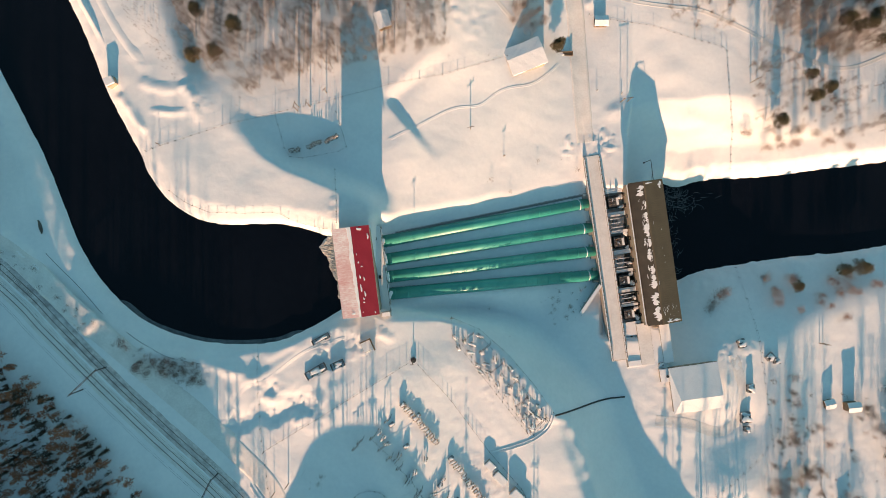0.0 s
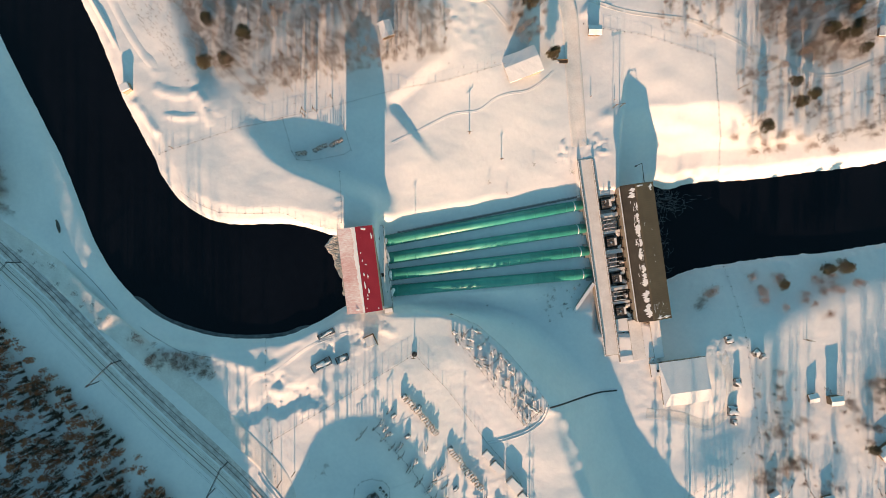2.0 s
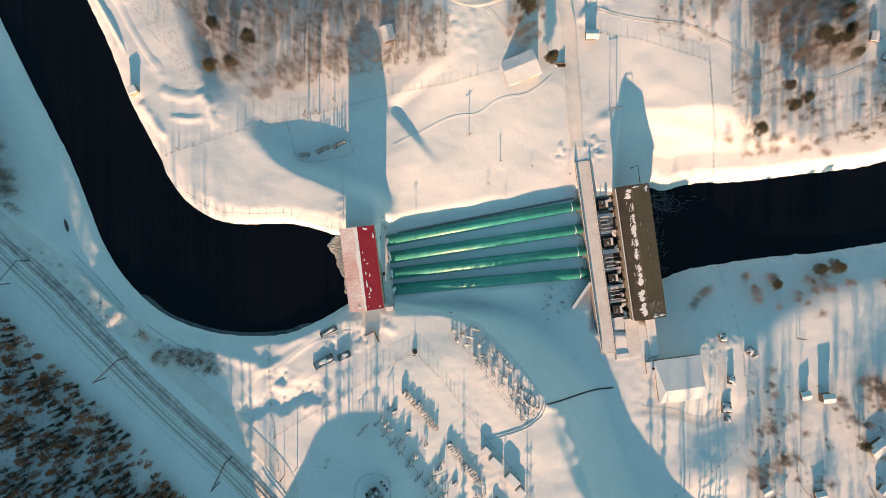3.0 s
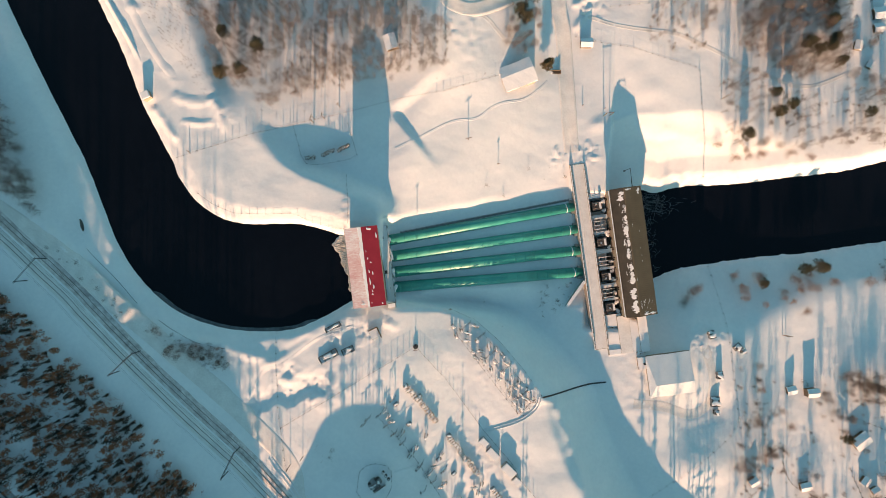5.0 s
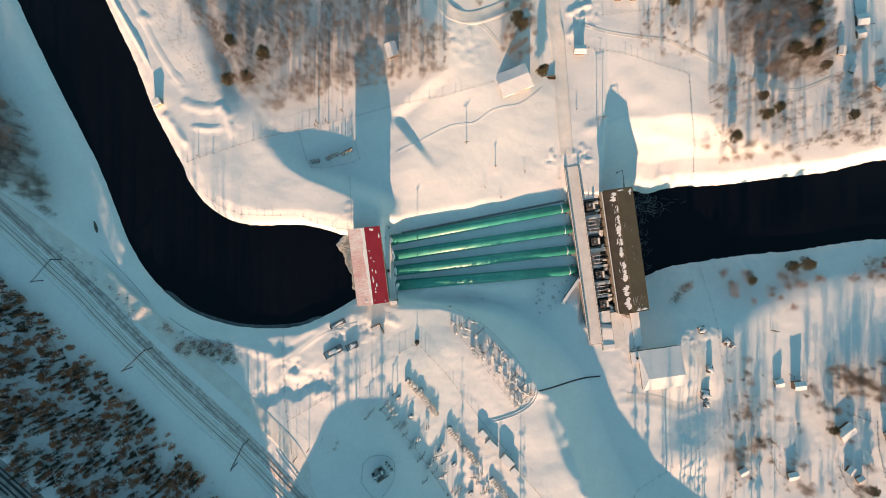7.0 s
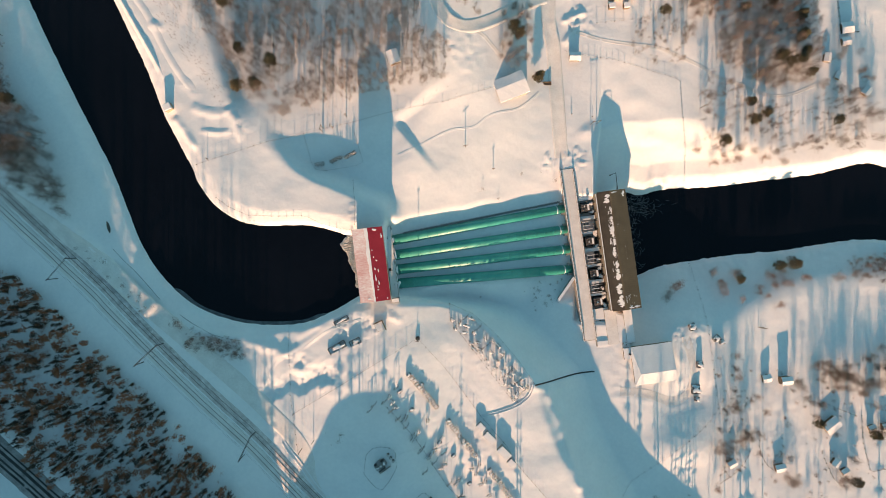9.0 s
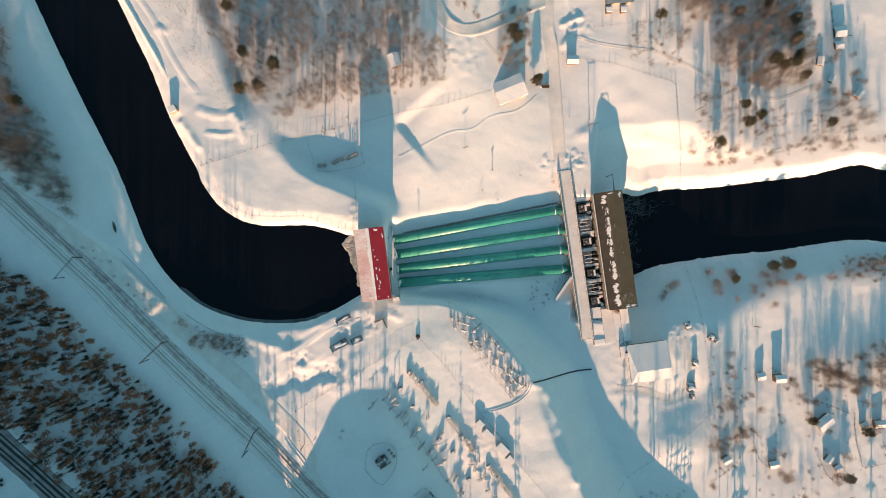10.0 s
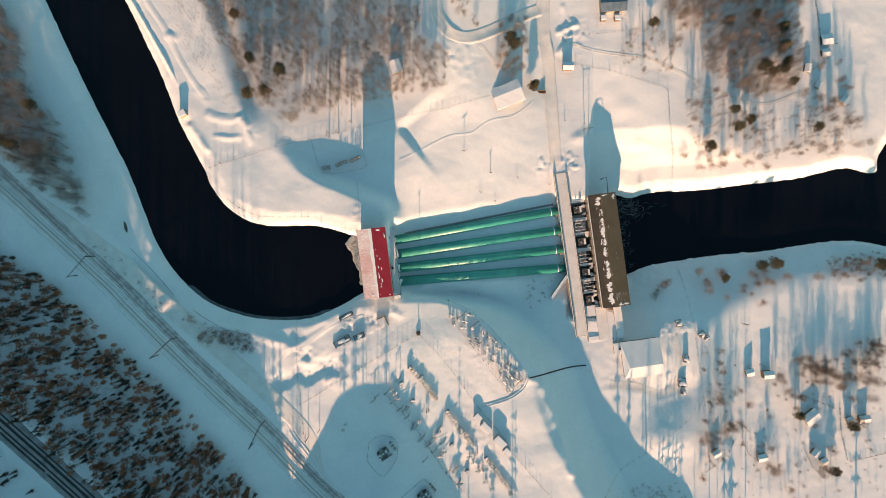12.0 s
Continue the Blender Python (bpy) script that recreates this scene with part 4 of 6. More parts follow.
TRAIL = [(-0.55, -0.06), (-0.36, 0.08), (-0.18, 0.03), (0.18, 0.03), (0.36, 0.08), (0.55, -0.06)]
ribbon("trail_house", [(-18.2, 37.1), (-8.7, 42.1), (2.9, 48.3), (12.6, 50.2), (18.6, 54.8), (23.6, 57.1), (31.9, 59.3), (38.7, 64.3), (41.8, 67.6)], TRAIL, SNOW, "narrow trodden trail across the snow", "trail", drape=True)
ribbon("trail_dam", [(-72.9, -59.7), (-66.4, -46.6), (-58.9, -43.5), (-45.8, -33.9), (-32.7, -29.4)], TRAIL, SNOW, "narrow trodden trail across the snow", "trail", drape=True)
LANE_TRACK = [(-1.0, -0.08), (-0.7, 0.07), (-0.45, 0.03), (0.45, 0.03), (0.7, 0.07), (1.0, -0.08)]
ribbon("road_wood", [(56.0, 96.0), (68.0, 92.2), (76.1, 90.7), (84.5, 89.7), (95.4, 88.6), (105.4, 85.2), (116.9, 80.7), (123.5, 77.1), (134.0, 74.4), (143.1, 71.1), (151.1, 69.4), (159.9, 70.4), (168.6, 73.8), (173.7, 76.1)], LANE_TRACK, PACKED, "narrow snow road winding through bare woods", "road", drape=True)
ribbon("road_spur", [(6.3, 89.8), (13.0, 90.2), (17.4, 88.2), (20.1, 85.5), (23.7, 82.1)], LANE_TRACK, PACKED, "short ploughed spur behind the house", "road", drape=True)
# cable ducts with shaded sides
DUCT = [(-0.75, -0.1), (-0.5, 0.24), (-0.35, 0.02), (0.35, 0.02), (0.5, 0.24), (0.75, -0.1)]
ribbon("duct_yard", [(15.8, -70.8), (22.9, -69.1), (30.5, -66.3), (35.8, -62.2), (37.8, -57.4)], DUCT, SNOW, "snow-filled cable duct in the switchyard", "duct", drape=True)
ribbon("duct_slope", [(38.5, -57.6), (67.1, -54.8)], [(-0.26, -0.2), (-0.26, 0.22), (0.26, 0.22), (0.26, -0.2)], STEEL, "dark covered cable duct down the slope", "duct", drape=True)
ribbon("duct_row", [(-10.5, -59.0), (-19.5, -63.4)], TRAIL, SNOW, "snow-filled cable duct in the switchyard", "duct", drape=True)
ribbon("duct_cross", [(2.8, -81.5), (-4.9, -85.2)], TRAIL, SNOW, "snow-filled cable duct in the switchyard", "duct", drape=True)
ribbon("duct_east", [(12.8, -78.7), (16.2, -75.4)], TRAIL, SNOW, "snow-filled cable duct in the switchyard", "duct", drape=True)
ribbon("duct_shade", [(-21.9, -105.4), (-16.6, -100.9), (-10.2, -96.1)], TRAIL, SNOW, "snow-filled cable duct in the switchyard", "duct", drape=True)
ribbon("duct_transformer", [(-18.6, -84.9), (-16.7, -84.1), (-10.3, -82.5)], TRAIL, SNOW, "snow-filled cable duct in the switchyard", "duct", drape=True)
ribbon("trail_west", [(-63.5, -78.8), (-61.7, -81.8), (-57.4, -87.2), (-50.9, -96.8), (-44.4, -103.1), (-40.1, -105.3)], [(-1.2, -0.1), (-0.8, 0.4), (-0.4, 0.05), (0.4, 0.05), (0.8, 0.35), (1.2, -0.1)], SNOW, "trodden trail between low banks of snow", "trail", drape=True)
# railway with two tracks
TRACK = [(-219.6, 52.9), (-198.5, 35.4), (-143.9, -14.7), (-132.0, -26.2), (-109.8, -48.0), (-89.8, -67.5), (-76.5, -80.4), (-58.1, -100.6), (-33.2, -124.2)]


def beside(points, off):
    line = rounded(points, closed=False, steps=4)
    d = np.gradient(line, axis=0)
    d /= np.hypot(d[:, 0], d[:, 1])[:, None]
    return (line + np.stack([-d[:, 1], d[:, 0]], -1) * off).tolist()


SLEEPER = material("frosted_sleepers", (0.24, 0.20, 0.19), (0.55, 0.51, 0.50), 0.3, 2.0, 0.9, 0)


def railway():
    for off, bed, label in ((0.0, PACKED, "railway track half buried in snow"), (5.0, BALLAST, "railway track on dark ballast dusted with snow")):
        mid = beside(TRACK, off)
        t = tagged(ribbon("railway_track", mid, [(-2.6, -0.25), (-1.7, 0.25), (1.7, 0.25), (2.6, -0.25)], bed, label, "railway track"), group="railway tracks")
        line = np.array(mid)
        for side in (-0.78, 0.78):
            r = ribbon("rail", beside(mid, side), [(-0.07, 0.25), (-0.07, 0.42), (0.07, 0.42), (0.07, 0.25)], RAIL, "", "")
            r.parent = t
            for key in ("kind",):
                if key in r:
                    del r[key]
        # sleepers showing through the snow
        seg = np.r_[0, np.cumsum(np.hypot(*np.diff(line, axis=0).T))]
        s = np.arange(2, seg[-1] - 2, 0.62)
        cx, cy = np.interp(s, seg, line[:, 0]), np.interp(s, seg, line[:, 1])
        ang, z = np.arctan2(np.gradient(cy), np.gradient(cx)), land(cx, cy)
        bm = bmesh.new()
        for x, y, a, h in zip(cx, cy, ang, z):
            if -215 < x < 0 and -125 < y < 60 and random.random() < (0.0 if off < 1 else 0.9) + 0.02:
                w = random.uniform(0.35, 1.0) * 1.25
                box(bm, -0.1, 0.1, -w, w, 0.1, 0.262, pose(x, y, h, 0, 0, math.degrees(a)))
        ob = part("sleepers", bm, SLEEPER, t)
        tagged(ob, "dark wooden sleepers showing through snow", kind="stuff")


railway()
SALTED = material("salted_asphalt", (0.20, 0.195, 0.195), (0.46, 0.45, 0.45), 0.25, 2.5, 0.85, 0.3, 0.04)
ribbon("highway", [(-211.6, -49.2), (-183.5, -74.4), (-165.9, -90.1), (-148.3, -105.8), (-122.4, -130.0)], [(-6.2, -0.2), (-5.0, 0.12), (-1.4, 0.18), (1.4, 0.18), (5.0, 0.12), (6.2, -0.2)], SALTED, "snow-dusted asphalt road through the forest", "road")
LANE = material("bare_asphalt", (0.025, 0.025, 0.027), (0.07, 0.07, 0.075), 0.3, 3.0, 0.85, 0.2, 0.02)
for off, w in ((-3.0, 0.45), (-1.3, 0.4), (1.0, 0.6), (2.9, 0.35)):
    ribbon("wheel_track", beside([(-211.6, -49.2), (-183.5, -74.4), (-165.9, -90.1), (-148.3, -105.8), (-122.4, -130.0)], off), [(-w, 0.28), (w, 0.28)], LANE, "dark bare asphalt wheel track", "road")


# ---- catenary portals ----
for (ax, ay), (bx, by) in (((-110.4, -38.7), (-118.2, -46.1)), ((-146.0, -5.2), (-152.9, -13.3)), ((-74.7, -74.4), (-79.0, -83.4)), ((-184.8, 26.6), (-190.6, 19.1))):
    turn = math.degrees(math.atan2(by - ay, bx - ax))
    long = math.hypot(bx - ax, by - ay)
    t = thing("catenary_portal", "slender dark steel portal spanning the two railway tracks", "portal", pose(ax, ay, height(ax, ay), 0, 0, turn), "catenary portals along the railway")
    for q in (0, long):
        part("mast", tubes(((q, 0, -0.4), (q, 0, 7.4), 0.2, 0.14)), STEEL, t)
    part("beam", tubes(((-0.8, -0.2, 6.8), (long + 0.8, -0.2, 6.8), 0.06), ((-0.8, 0.2, 6.8), (long + 0.8, 0.2, 6.8), 0.06), ((-0.8, 0, 7.2), (long + 0.8, 0, 7.2), 0.06)), STEEL, t)
    part("brace", tubes(*[((k * long / 6, -0.2, 6.8), ((k + 1) * long / 6, 0.2, 6.8), 0.035) for k in range(6)]), STEEL, t)
    for q in (2.0, long - 2.0):
        part("insulator", tubes(((q, 0, 6.8), (q, 0, 6.3), 0.1, 0.08)), PORCELAIN, t)
wires = bmesh.new()
for off in (0.0, 5.0):
    pts = [p for p in beside(TRACK, off) if -230 < p[0] < 30]
    for p, q in zip(pts[:-1], pts[1:]):
        for h in (6.4, 7.4):
            tube(wires, (*p, height(*p) + h), (*q, height(*q) + h), 0.018, sides=4, caps=False)
tagged(part("contact_wire", wires, STEEL), "thin contact wires above the railway tracks", "wire")


# ---- fences ----
POSTS = {}


def fence(points, tall, gap, label, rails=2, mat=STEEL, thick=0.065, group=""):
    line = np.array(points, float)
    t = thing("fence", label, "fence", pose(line[0][0], line[0][1], 0), group)
    inv = t.matrix_world.inverted()
    seg = np.r_[0, np.cumsum(np.hypot(*np.diff(line, axis=0).T))]
    n = max(2, int(round(seg[-1] / gap)) + 1)
    s = np.linspace(0, seg[-1], n)
    px, py = np.interp(s, seg, line[:, 0]), np.interp(s, seg, line[:, 1])
    pz = land(px, py)
    key = (tall, thick, mat.name)
    if key not in POSTS:
        first = part("post", boxes((-thick, thick, -thick, thick, -0.5, tall)), mat)
        POSTS[key] = first.data
        bpy.data.objects.remove(first)
    for x, y, z in zip(px, py, pz):
        o = new("post", POSTS[key])
        o.parent = t
        o.matrix_basis = inv @ pose(x, y, z)
    bm = bmesh.new()
    for i in range(n - 1):
        for k in range(rails):
            h = tall * (0.95 - 0.8 * k / max(1, rails - 1))
            tube(bm, inv @ Vector((px[i], py[i], pz[i] + h)), inv @ Vector((px[i + 1], py[i + 1], pz[i + 1] + h)), thick * 0.17, sides=4, caps=False)
    part("wire_mesh", bm, mat, t)
    return t


DARK_FENCE = "dark wire fence on posts standing in snow"
fence([(-98.5, 32.3), (-85.1, 36.6), (-72.7, 40.7), (-54.6, 46.1), (-35.4, 50.9), (-18.2, 55.7), (1.0, 59.9), (22.4, 67.8)], 1.2, 2.7, DARK_FENCE)
fence([(-56.5, 45.5), (-52.7, 31.5), (-49.8, 30.0), (-32.4, 33.5), (-36.2, 46.1)], 1.6, 4.0, "low dark fence round a small enclosure")
fence([(-90.7, 19.2), (-85.1, 15.1), (-77.6, 12.1), (-66.4, 11.7), (-55.1, 12.1), (-49.5, 9.1), (-40.2, 6.8), (-36.8, 6.5)], 1.2, 3.0, "low rail fence along the snowy bank", 2)
fence([(53.7, 86.4), (64.2, 84.3), (77.2, 82.6), (92.8, 78.0), (105.6, 74.7), (106.9, 58.0), (110.1, 43.7), (111.1, 31.0)], 1.2, 2.7, DARK_FENCE)
fence([(-61.7, -31.7), (-61.3, -44.8), (-61.0, -57.9), (-59.8, -67.2), (-58.0, -82.2), (-56.3, -87.2)], 1.3, 4.0, DARK_FENCE)
fence([(-59.6, -67.2), (-45.8, -58.8), (-27.1, -47.2), (-10.3, -37.3)], 1.25, 2.5, DARK_FENCE)
fence([(-10.1, -37.3), (0.9, -49.7), (15.7, -70.1), (27.5, -83.8), (30.0, -89.3), (48.5, -110.2)], 1.25, 2.5, DARK_FENCE)
fence([(2.8, -23.7), (12.3, -27.8), (21.8, -35.9), (31.5, -47.2), (38.0, -56.6), (30.3, -65.5), (16.1, -47.3), (2.8, -30.1), (2.8, -23.7)], 1.5, 3.5, "wire fence round the upper switchyard")
fence([(-24.1, -62.5), (-17.8, -69.4), (-10.3, -78.8), (2.1, -99.0), (14.2, -112.1)], 1.5, 3.0, "low dark fence beside the lower switchyard", 3)
fence([(114.3, -7.3), (115.7, -15.1), (117.8, -25.6), (120.0, -42.3), (122.5, -59.3), (124.8, -74.5)], 1.5, 4.0, "old fence half buried in snow", 2)
fence([(-36.6, 26.8), (-35.3, 18.0), (-35.3, 8.6)], 1.5, 3.5, DARK_FENCE)
fence([(66.8, -119.9), (83.7, -102.5), (97.6, -94.0), (119.6, -78.7), (126.3, -69.4)], 1.4, 3.5, "old leaning fence overgrown with dry brush", 2)
fence([(178.7, 125.5), (181.0, 114.6), (182.7, 98.6), (190.5, 99.2)], 1.2, 4.0, "dark board fence beside a yard", 6, thick=0.12)
fence([(67.9, 99.0), (92.2, 101.7), (90.8, 116.9)], 1.6, 4.0, DARK_FENCE)
fence([(12.0, -29.1), (18.1, -36.1), (24.9, -44.9), (31.6, -52.6), (36.6, -59.2)], 1.6, 2.4, "row of thin posts in the upper switchyard", 1)
fence([(5.1, -31.0), (12.4, -40.9), (20.1, -50.7), (26.8, -59.3)], 1.6, 2.6, "row of thin posts in the upper switchyard", 1)
fence([(144.8, -85.0), (144.2, -91.1), (147.6, -98.6), (152.7, -102.4)], 1.0, 2.5, "curved garden fence in the snow", 4, thick=0.1)
fence([(125.4, -106.0), (134.6, -100.5), (138.6, -95.4), (139.8, -92.2)], 1.0, 2.5, "curved garden fence in the snow", 4, thick=0.1)
fence([(174.3, -70.7), (189.4, -76.7)], 1.2, 2.5, "dark board fence in a garden", 6, thick=0.12)
fence([(192.3, -76.8), (192.7, -88.9), (196.3, -102.6), (207.2, -100.0), (214.8, -98.3)], 1.0, 2.5, "garden fence in the snow", 4, thick=0.09)
fence([(175.1, -96.4), (178.9, -105.0), (182.5, -108.6)], 1.0, 2.5, "garden fence in the snow", 4, thick=0.09)
for ring in ([(-30.7, -83.9), (-28.6, -81.6), (-25.3, -80.5), (-21.4, -81.0), (-18.9, -82.9), (-18.5, -89.4), (-21.2, -94.6), (-24.1, -97.9), (-26.8, -97.3), (-31.6, -91.4), (-30.7, -83.9)],
             [(-16.6, -107.2), (-12.3, -103.9), (-7.5, -100.2), (-4.6, -103.4), (-2.6, -108.4)]):
    fence(ring, 0.9, 1.8, "low dark fence round a transformer", 3, thick=0.06)

# grey ice along the southern shore of the river
ICE_AND_SHADE = material("thin_ice_and_shade", (0.025, 0.03, 0.036), (0.16, 0.17, 0.18), 0.5, 2.5, 0.45, 0.2, 0.03)
ribbon("shore_ice", [(-109.6, -18.4), (-105.8, -19.0), (-97.3, -25.4), (-82.2, -30.5), (-68.9, -31.8), (-55.7, -30.9), (-49.1, -28.6), (-42.5, -28.6)], [(-1.3, 0.0), (-0.4, 0.02), (1.3, 0.0)], ICE_AND_SHADE, "thin dark grey ice along the river edge", "ice", level=RESERVOIR + 0.012)


# dark strips that paint the shade in crevices of the shore snow
for line in ([(-131.4, -1.5), (-127.0, -6.0), (-121.4, -11.6), (-115.4, -18.4), (-112.6, -21.4)], [(-104.6, -27.6), (-100.0, -30.8), (-96.1, -32.9), (-90.9, -35.4), (-85.6, -36.9), (-80.1, -37.9)]):
    ribbon("crevice_shade", line, [(-0.08, 0.02), (0.0, 0.05), (0.07, 0.02)], ICE_AND_SHADE, "thin dark strip standing for shade in a crevice of the shore snow", "crack", step=0.8)


# ---- houses, sheds and huts ----
def snow_house(name, label, category, m, lx, ly, wall, rise, ridge=0.0, eave=0.35, wall_mat=None, chimney=False, hips=0.0, group="", cover=None):
    """A house with walls and a snow-covered gable roof; the ridge runs along x, at the given offset in y."""
    t = thing(name, label, category, m, group)
    mat = wall_mat or WOOD
    part("wall", boxes((-lx, lx, -ly, ly, -2.5, wall)), mat, t)
    bm = prism(bmesh.new(), [(-ly, wall - 0.05), (ridge, wall + rise - 0.15), (ly, wall - 0.05)], -lx + hips, lx - 0.02)
    part("gable", bm, mat, t)
    ex, ey = lx + eave, ly + eave
    drop = rise / ly * eave
    for (y0, z0), (y1, z1) in (((ridge, wall + rise), (-ey, wall - drop)), ((ridge, wall + rise), (ey, wall - drop))):
        for thick, lift, rm, nm in ((0.12, 0.0, STEEL, "roof"), (0.32, 0.12, cover or ROOF_SNOW, "roof_snow" if not cover else "roof_sheet")):
            bm = bmesh.new()
            n = 14
            grid = []
            for i in range(n + 1):
                row = []
                for j in range(5):
                    u, v = i / n, j / 4
                    x = -ex + 2 * ex * u
                    y, z = y0 + (y1 - y0) * v, z0 + (z1 - z0) * v
                    if hips:
                        x = max(-ex + hips * (1 - v), x)
                    wob = (0.12 * math.sin(7 * u + 3 * v + lx) + 0.1 * math.sin(17 * u - 6 * v) + 0.07 * math.sin(29 * u + 11 * v) if nm == "roof_snow" else 0)
                    row.append((bm.verts.new((x, y + (0.1 * math.sin(9 * u) if nm == "roof_snow" and j == 4 else 0), z + lift + thick + wob * 0.15)), bm.verts.new((x, y, z + lift))))
                grid.append(row)
            for i in range(n):
                for j in range(4):
                    a, b, c, d = grid[i][j], grid[i + 1][j], grid[i + 1][j + 1], grid[i][j + 1]
                    bm.faces.new((a[0], b[0], c[0], d[0])), bm.faces.new((d[1], c[1], b[1], a[1]))
                    for p, q, on in ((a, b, j == 0), (d, c, j == 3)):
                        if on:
                            bm.faces.new((p[0], p[1], q[1], q[0]))
                    for p, q, on in ((a, d, i == 0), (b, c, i == n - 1)):
                        if on:
                            bm.faces.new((p[0], p[1], q[1], q[0]))
            bmesh.ops.recalc_face_normals(bm, faces=bm.faces)
            part(nm, bm, rm, t, smooth=False)
    if hips:
        low, top = wall - drop + 0.1, wall + rise + 0.4
        bm = bmesh.new()
        v = [bm.verts.new(p) for p in ((-ex, -ey, low), (-ex, ey, low), (-ex, -ey, low + 0.34), (-ex, ey, low + 0.34), (-ex + hips, ridge, top))]
        for f in ((2, 4, 3), (0, 2, 3, 1), (0, 1, 4), (0, 4, 2), (1, 3, 4)):
            bm.faces.new([v[k] for k in f])
        bmesh.ops.recalc_face_normals(bm, faces=bm.faces)
        part("hip_snow", bm, ROOF_SNOW, t)
    if chimney:
        part("chimney", boxes((lx * 0.4, lx * 0.4 + 0.6, ridge - 0.3, ridge + 0.3, wall, wall + rise + 0.9)), CONCRETE, t)
    for x in (-lx * 0.5, lx * 0.5):
        part("window", boxes((x - 0.5, x + 0.5, -ly - 0.03, -ly + 0.03, wall * 0.35, wall * 0.75)), GLASS, t)
    return t


def flat_house(name, label, category, m, lx, ly, wall, mat, group=""):
    t = thing(name, label, category, m, group)
    part("wall", boxes((-lx, lx, -ly, ly, -1.5, wall)), mat, t)
    part("roof", boxes((-lx - 0.15, lx + 0.15, -ly - 0.15, ly + 0.15, wall, wall + 0.15)), STEEL, t)
    bm = boxes((-lx - 0.1, lx + 0.1, -ly - 0.1, ly + 0.1, wall + 0.15, wall + 0.55))
    bmesh.ops.bevel(bm, geom=[e for e in bm.edges if e.verts[0].co.z > wall + 0.5 and e.verts[1].co.z > wall + 0.5], offset=0.2, segments=2, affect="EDGES")
    part("roof_snow", bm, ROOF_SNOW, t)
    return t


def stand(x, y, turn=0.0):
    return pose(x, y, height(x, y), 0, 0, turn)


snow_house("annex_building", "low building under a snowy roof with one long shaded slope", "building", pose(92.5, -51.0, 12.6, 0, 0, 8), 8.7, 8.1, 3.8, 1.25, ridge=-3.6, wall_mat=CONCRETE, hips=2.6)
flat_house("annex_porch", "small square annex with a round vent on its snowy roof", "annex", pose(81.6, -46.6, 12.6, 0, 0, 8), 1.8, 2.4, 3.0, PLASTER)
part("roof_vent", tube(bmesh.new(), (0.6, -0.4, 3.2), (0.6, -0.4, 4.1), 0.45, sides=14), STEEL, bpy.data.objects["annex_porch"])

annex = bpy.data.objects["annex_building"]
part("eave_board", boxes((-9.0, 9.0, 8.47, 8.6, 3.5, 3.95)), WOOD, annex)
snow_house("shed_wood", "small shed with a thick white snowy roof at the wood edge", "shed", stand(-20.3, 76.6, -71), 2.5, 2.0, 2.6, 0.5)
snow_house("snowy_house", "broad low house buried under a heavy snow roof", "house", stand(28.9, 67.9, 22), 6.2, 4.4, 2.5, 0.5, ridge=0.8, eave=0.5, wall_mat=PLASTER)
snow_house("roadside_hut", "small hut beside the road with snow on its roof", "hut", stand(57.8, 83.5), 2.2, 1.5, 2.4, 0.5)
flat_house("bank_pumphouse", "small pump house on the river bank capped with snow", "hut", stand(-109.3, 54.8, 25), 1.5, 1.3, 2.6, PLASTER)
t = thing("wall_shelter", "low dark open shelter beside the road, half drifted over", "shelter", stand(44.7, 71.5, 2))
part("back_wall", boxes((-2.7, 2.7, 0.55, 0.75, -0.5, 0.8)), WOOD, t)
part("side_wall", boxes((-2.7, -2.5, -0.6, 0.55, -0.5, 0.8)), WOOD, t)
part("side_wall", boxes((2.5, 2.7, -0.6, 0.55, -0.5, 0.8)), WOOD, t)
part("floor", boxes((-2.5, 2.5, -0.6, 0.55, -0.5, 0.25)), DARK_BROWN, t)
part("snow_heap", blob(bmesh.new(), -1.2, -0.2, 0.2, 0.9, 0.4, 0.3, 77), ROOF_SNOW, t)
snow_house("north_hall", "long building with a bluish roof above the road", "building", stand(*(78.5, 112.6), 4), 5.8, 3.4, 2.6, 1.1, wall_mat=PLASTER, cover=BLUE_SHEET)
for x, y in ((74.3, 106.2), (80.7, 106.3)):
    flat_house("kiosk", "small kiosk in front of a long building", "kiosk", stand(x, y, 4), 1.3, 1.1, 2.0, WOOD, "kiosks by the long building")
COTTAGE = "small wooden cottage with a snow-covered roof"
for (x, y), turn, a, b, h in (((184.9, 100.8), 8, 2.8, 2.4, 1.9), ((184.4, 94.5), 8, 2.0, 1.7, 1.7), ((175.9, 87.0), 80, 2.0, 1.5, 2.0), ((181.1, 78.8), 60, 1.6, 1.3, 1.7), ((193.8, 71.8), 50, 2.2, 1.7, 1.8),
                              ((147.4, -59.4), 12, 1.9, 1.6, 2.2), ((155.9, -60.2), 6, 2.5, 1.7, 4.6), ((177.6, -80.8), 38, 4.0, 2.8, 2.6), ((203.2, -81.6), 5, 2.6, 1.6, 2.6),
                              ((130.2, -97.0), 30, 1.9, 1.5, 2.6), ((153.8, -100.1), 12, 2.3, 1.6, 2.6), ((179.8, -97.9), 55, 1.8, 1.5, 2.4), ((184.0, -102.0), 30, 1.6, 1.4, 2.2),
                              ((196.3, -82.1), 25, 1.5, 1.2, 2.0)):
    snow_house("cottage", COTTAGE, "cottage", stand(x, y, turn), a * 0.85, b * 0.9, h * 0.75, 0.6, group="garden cottages")
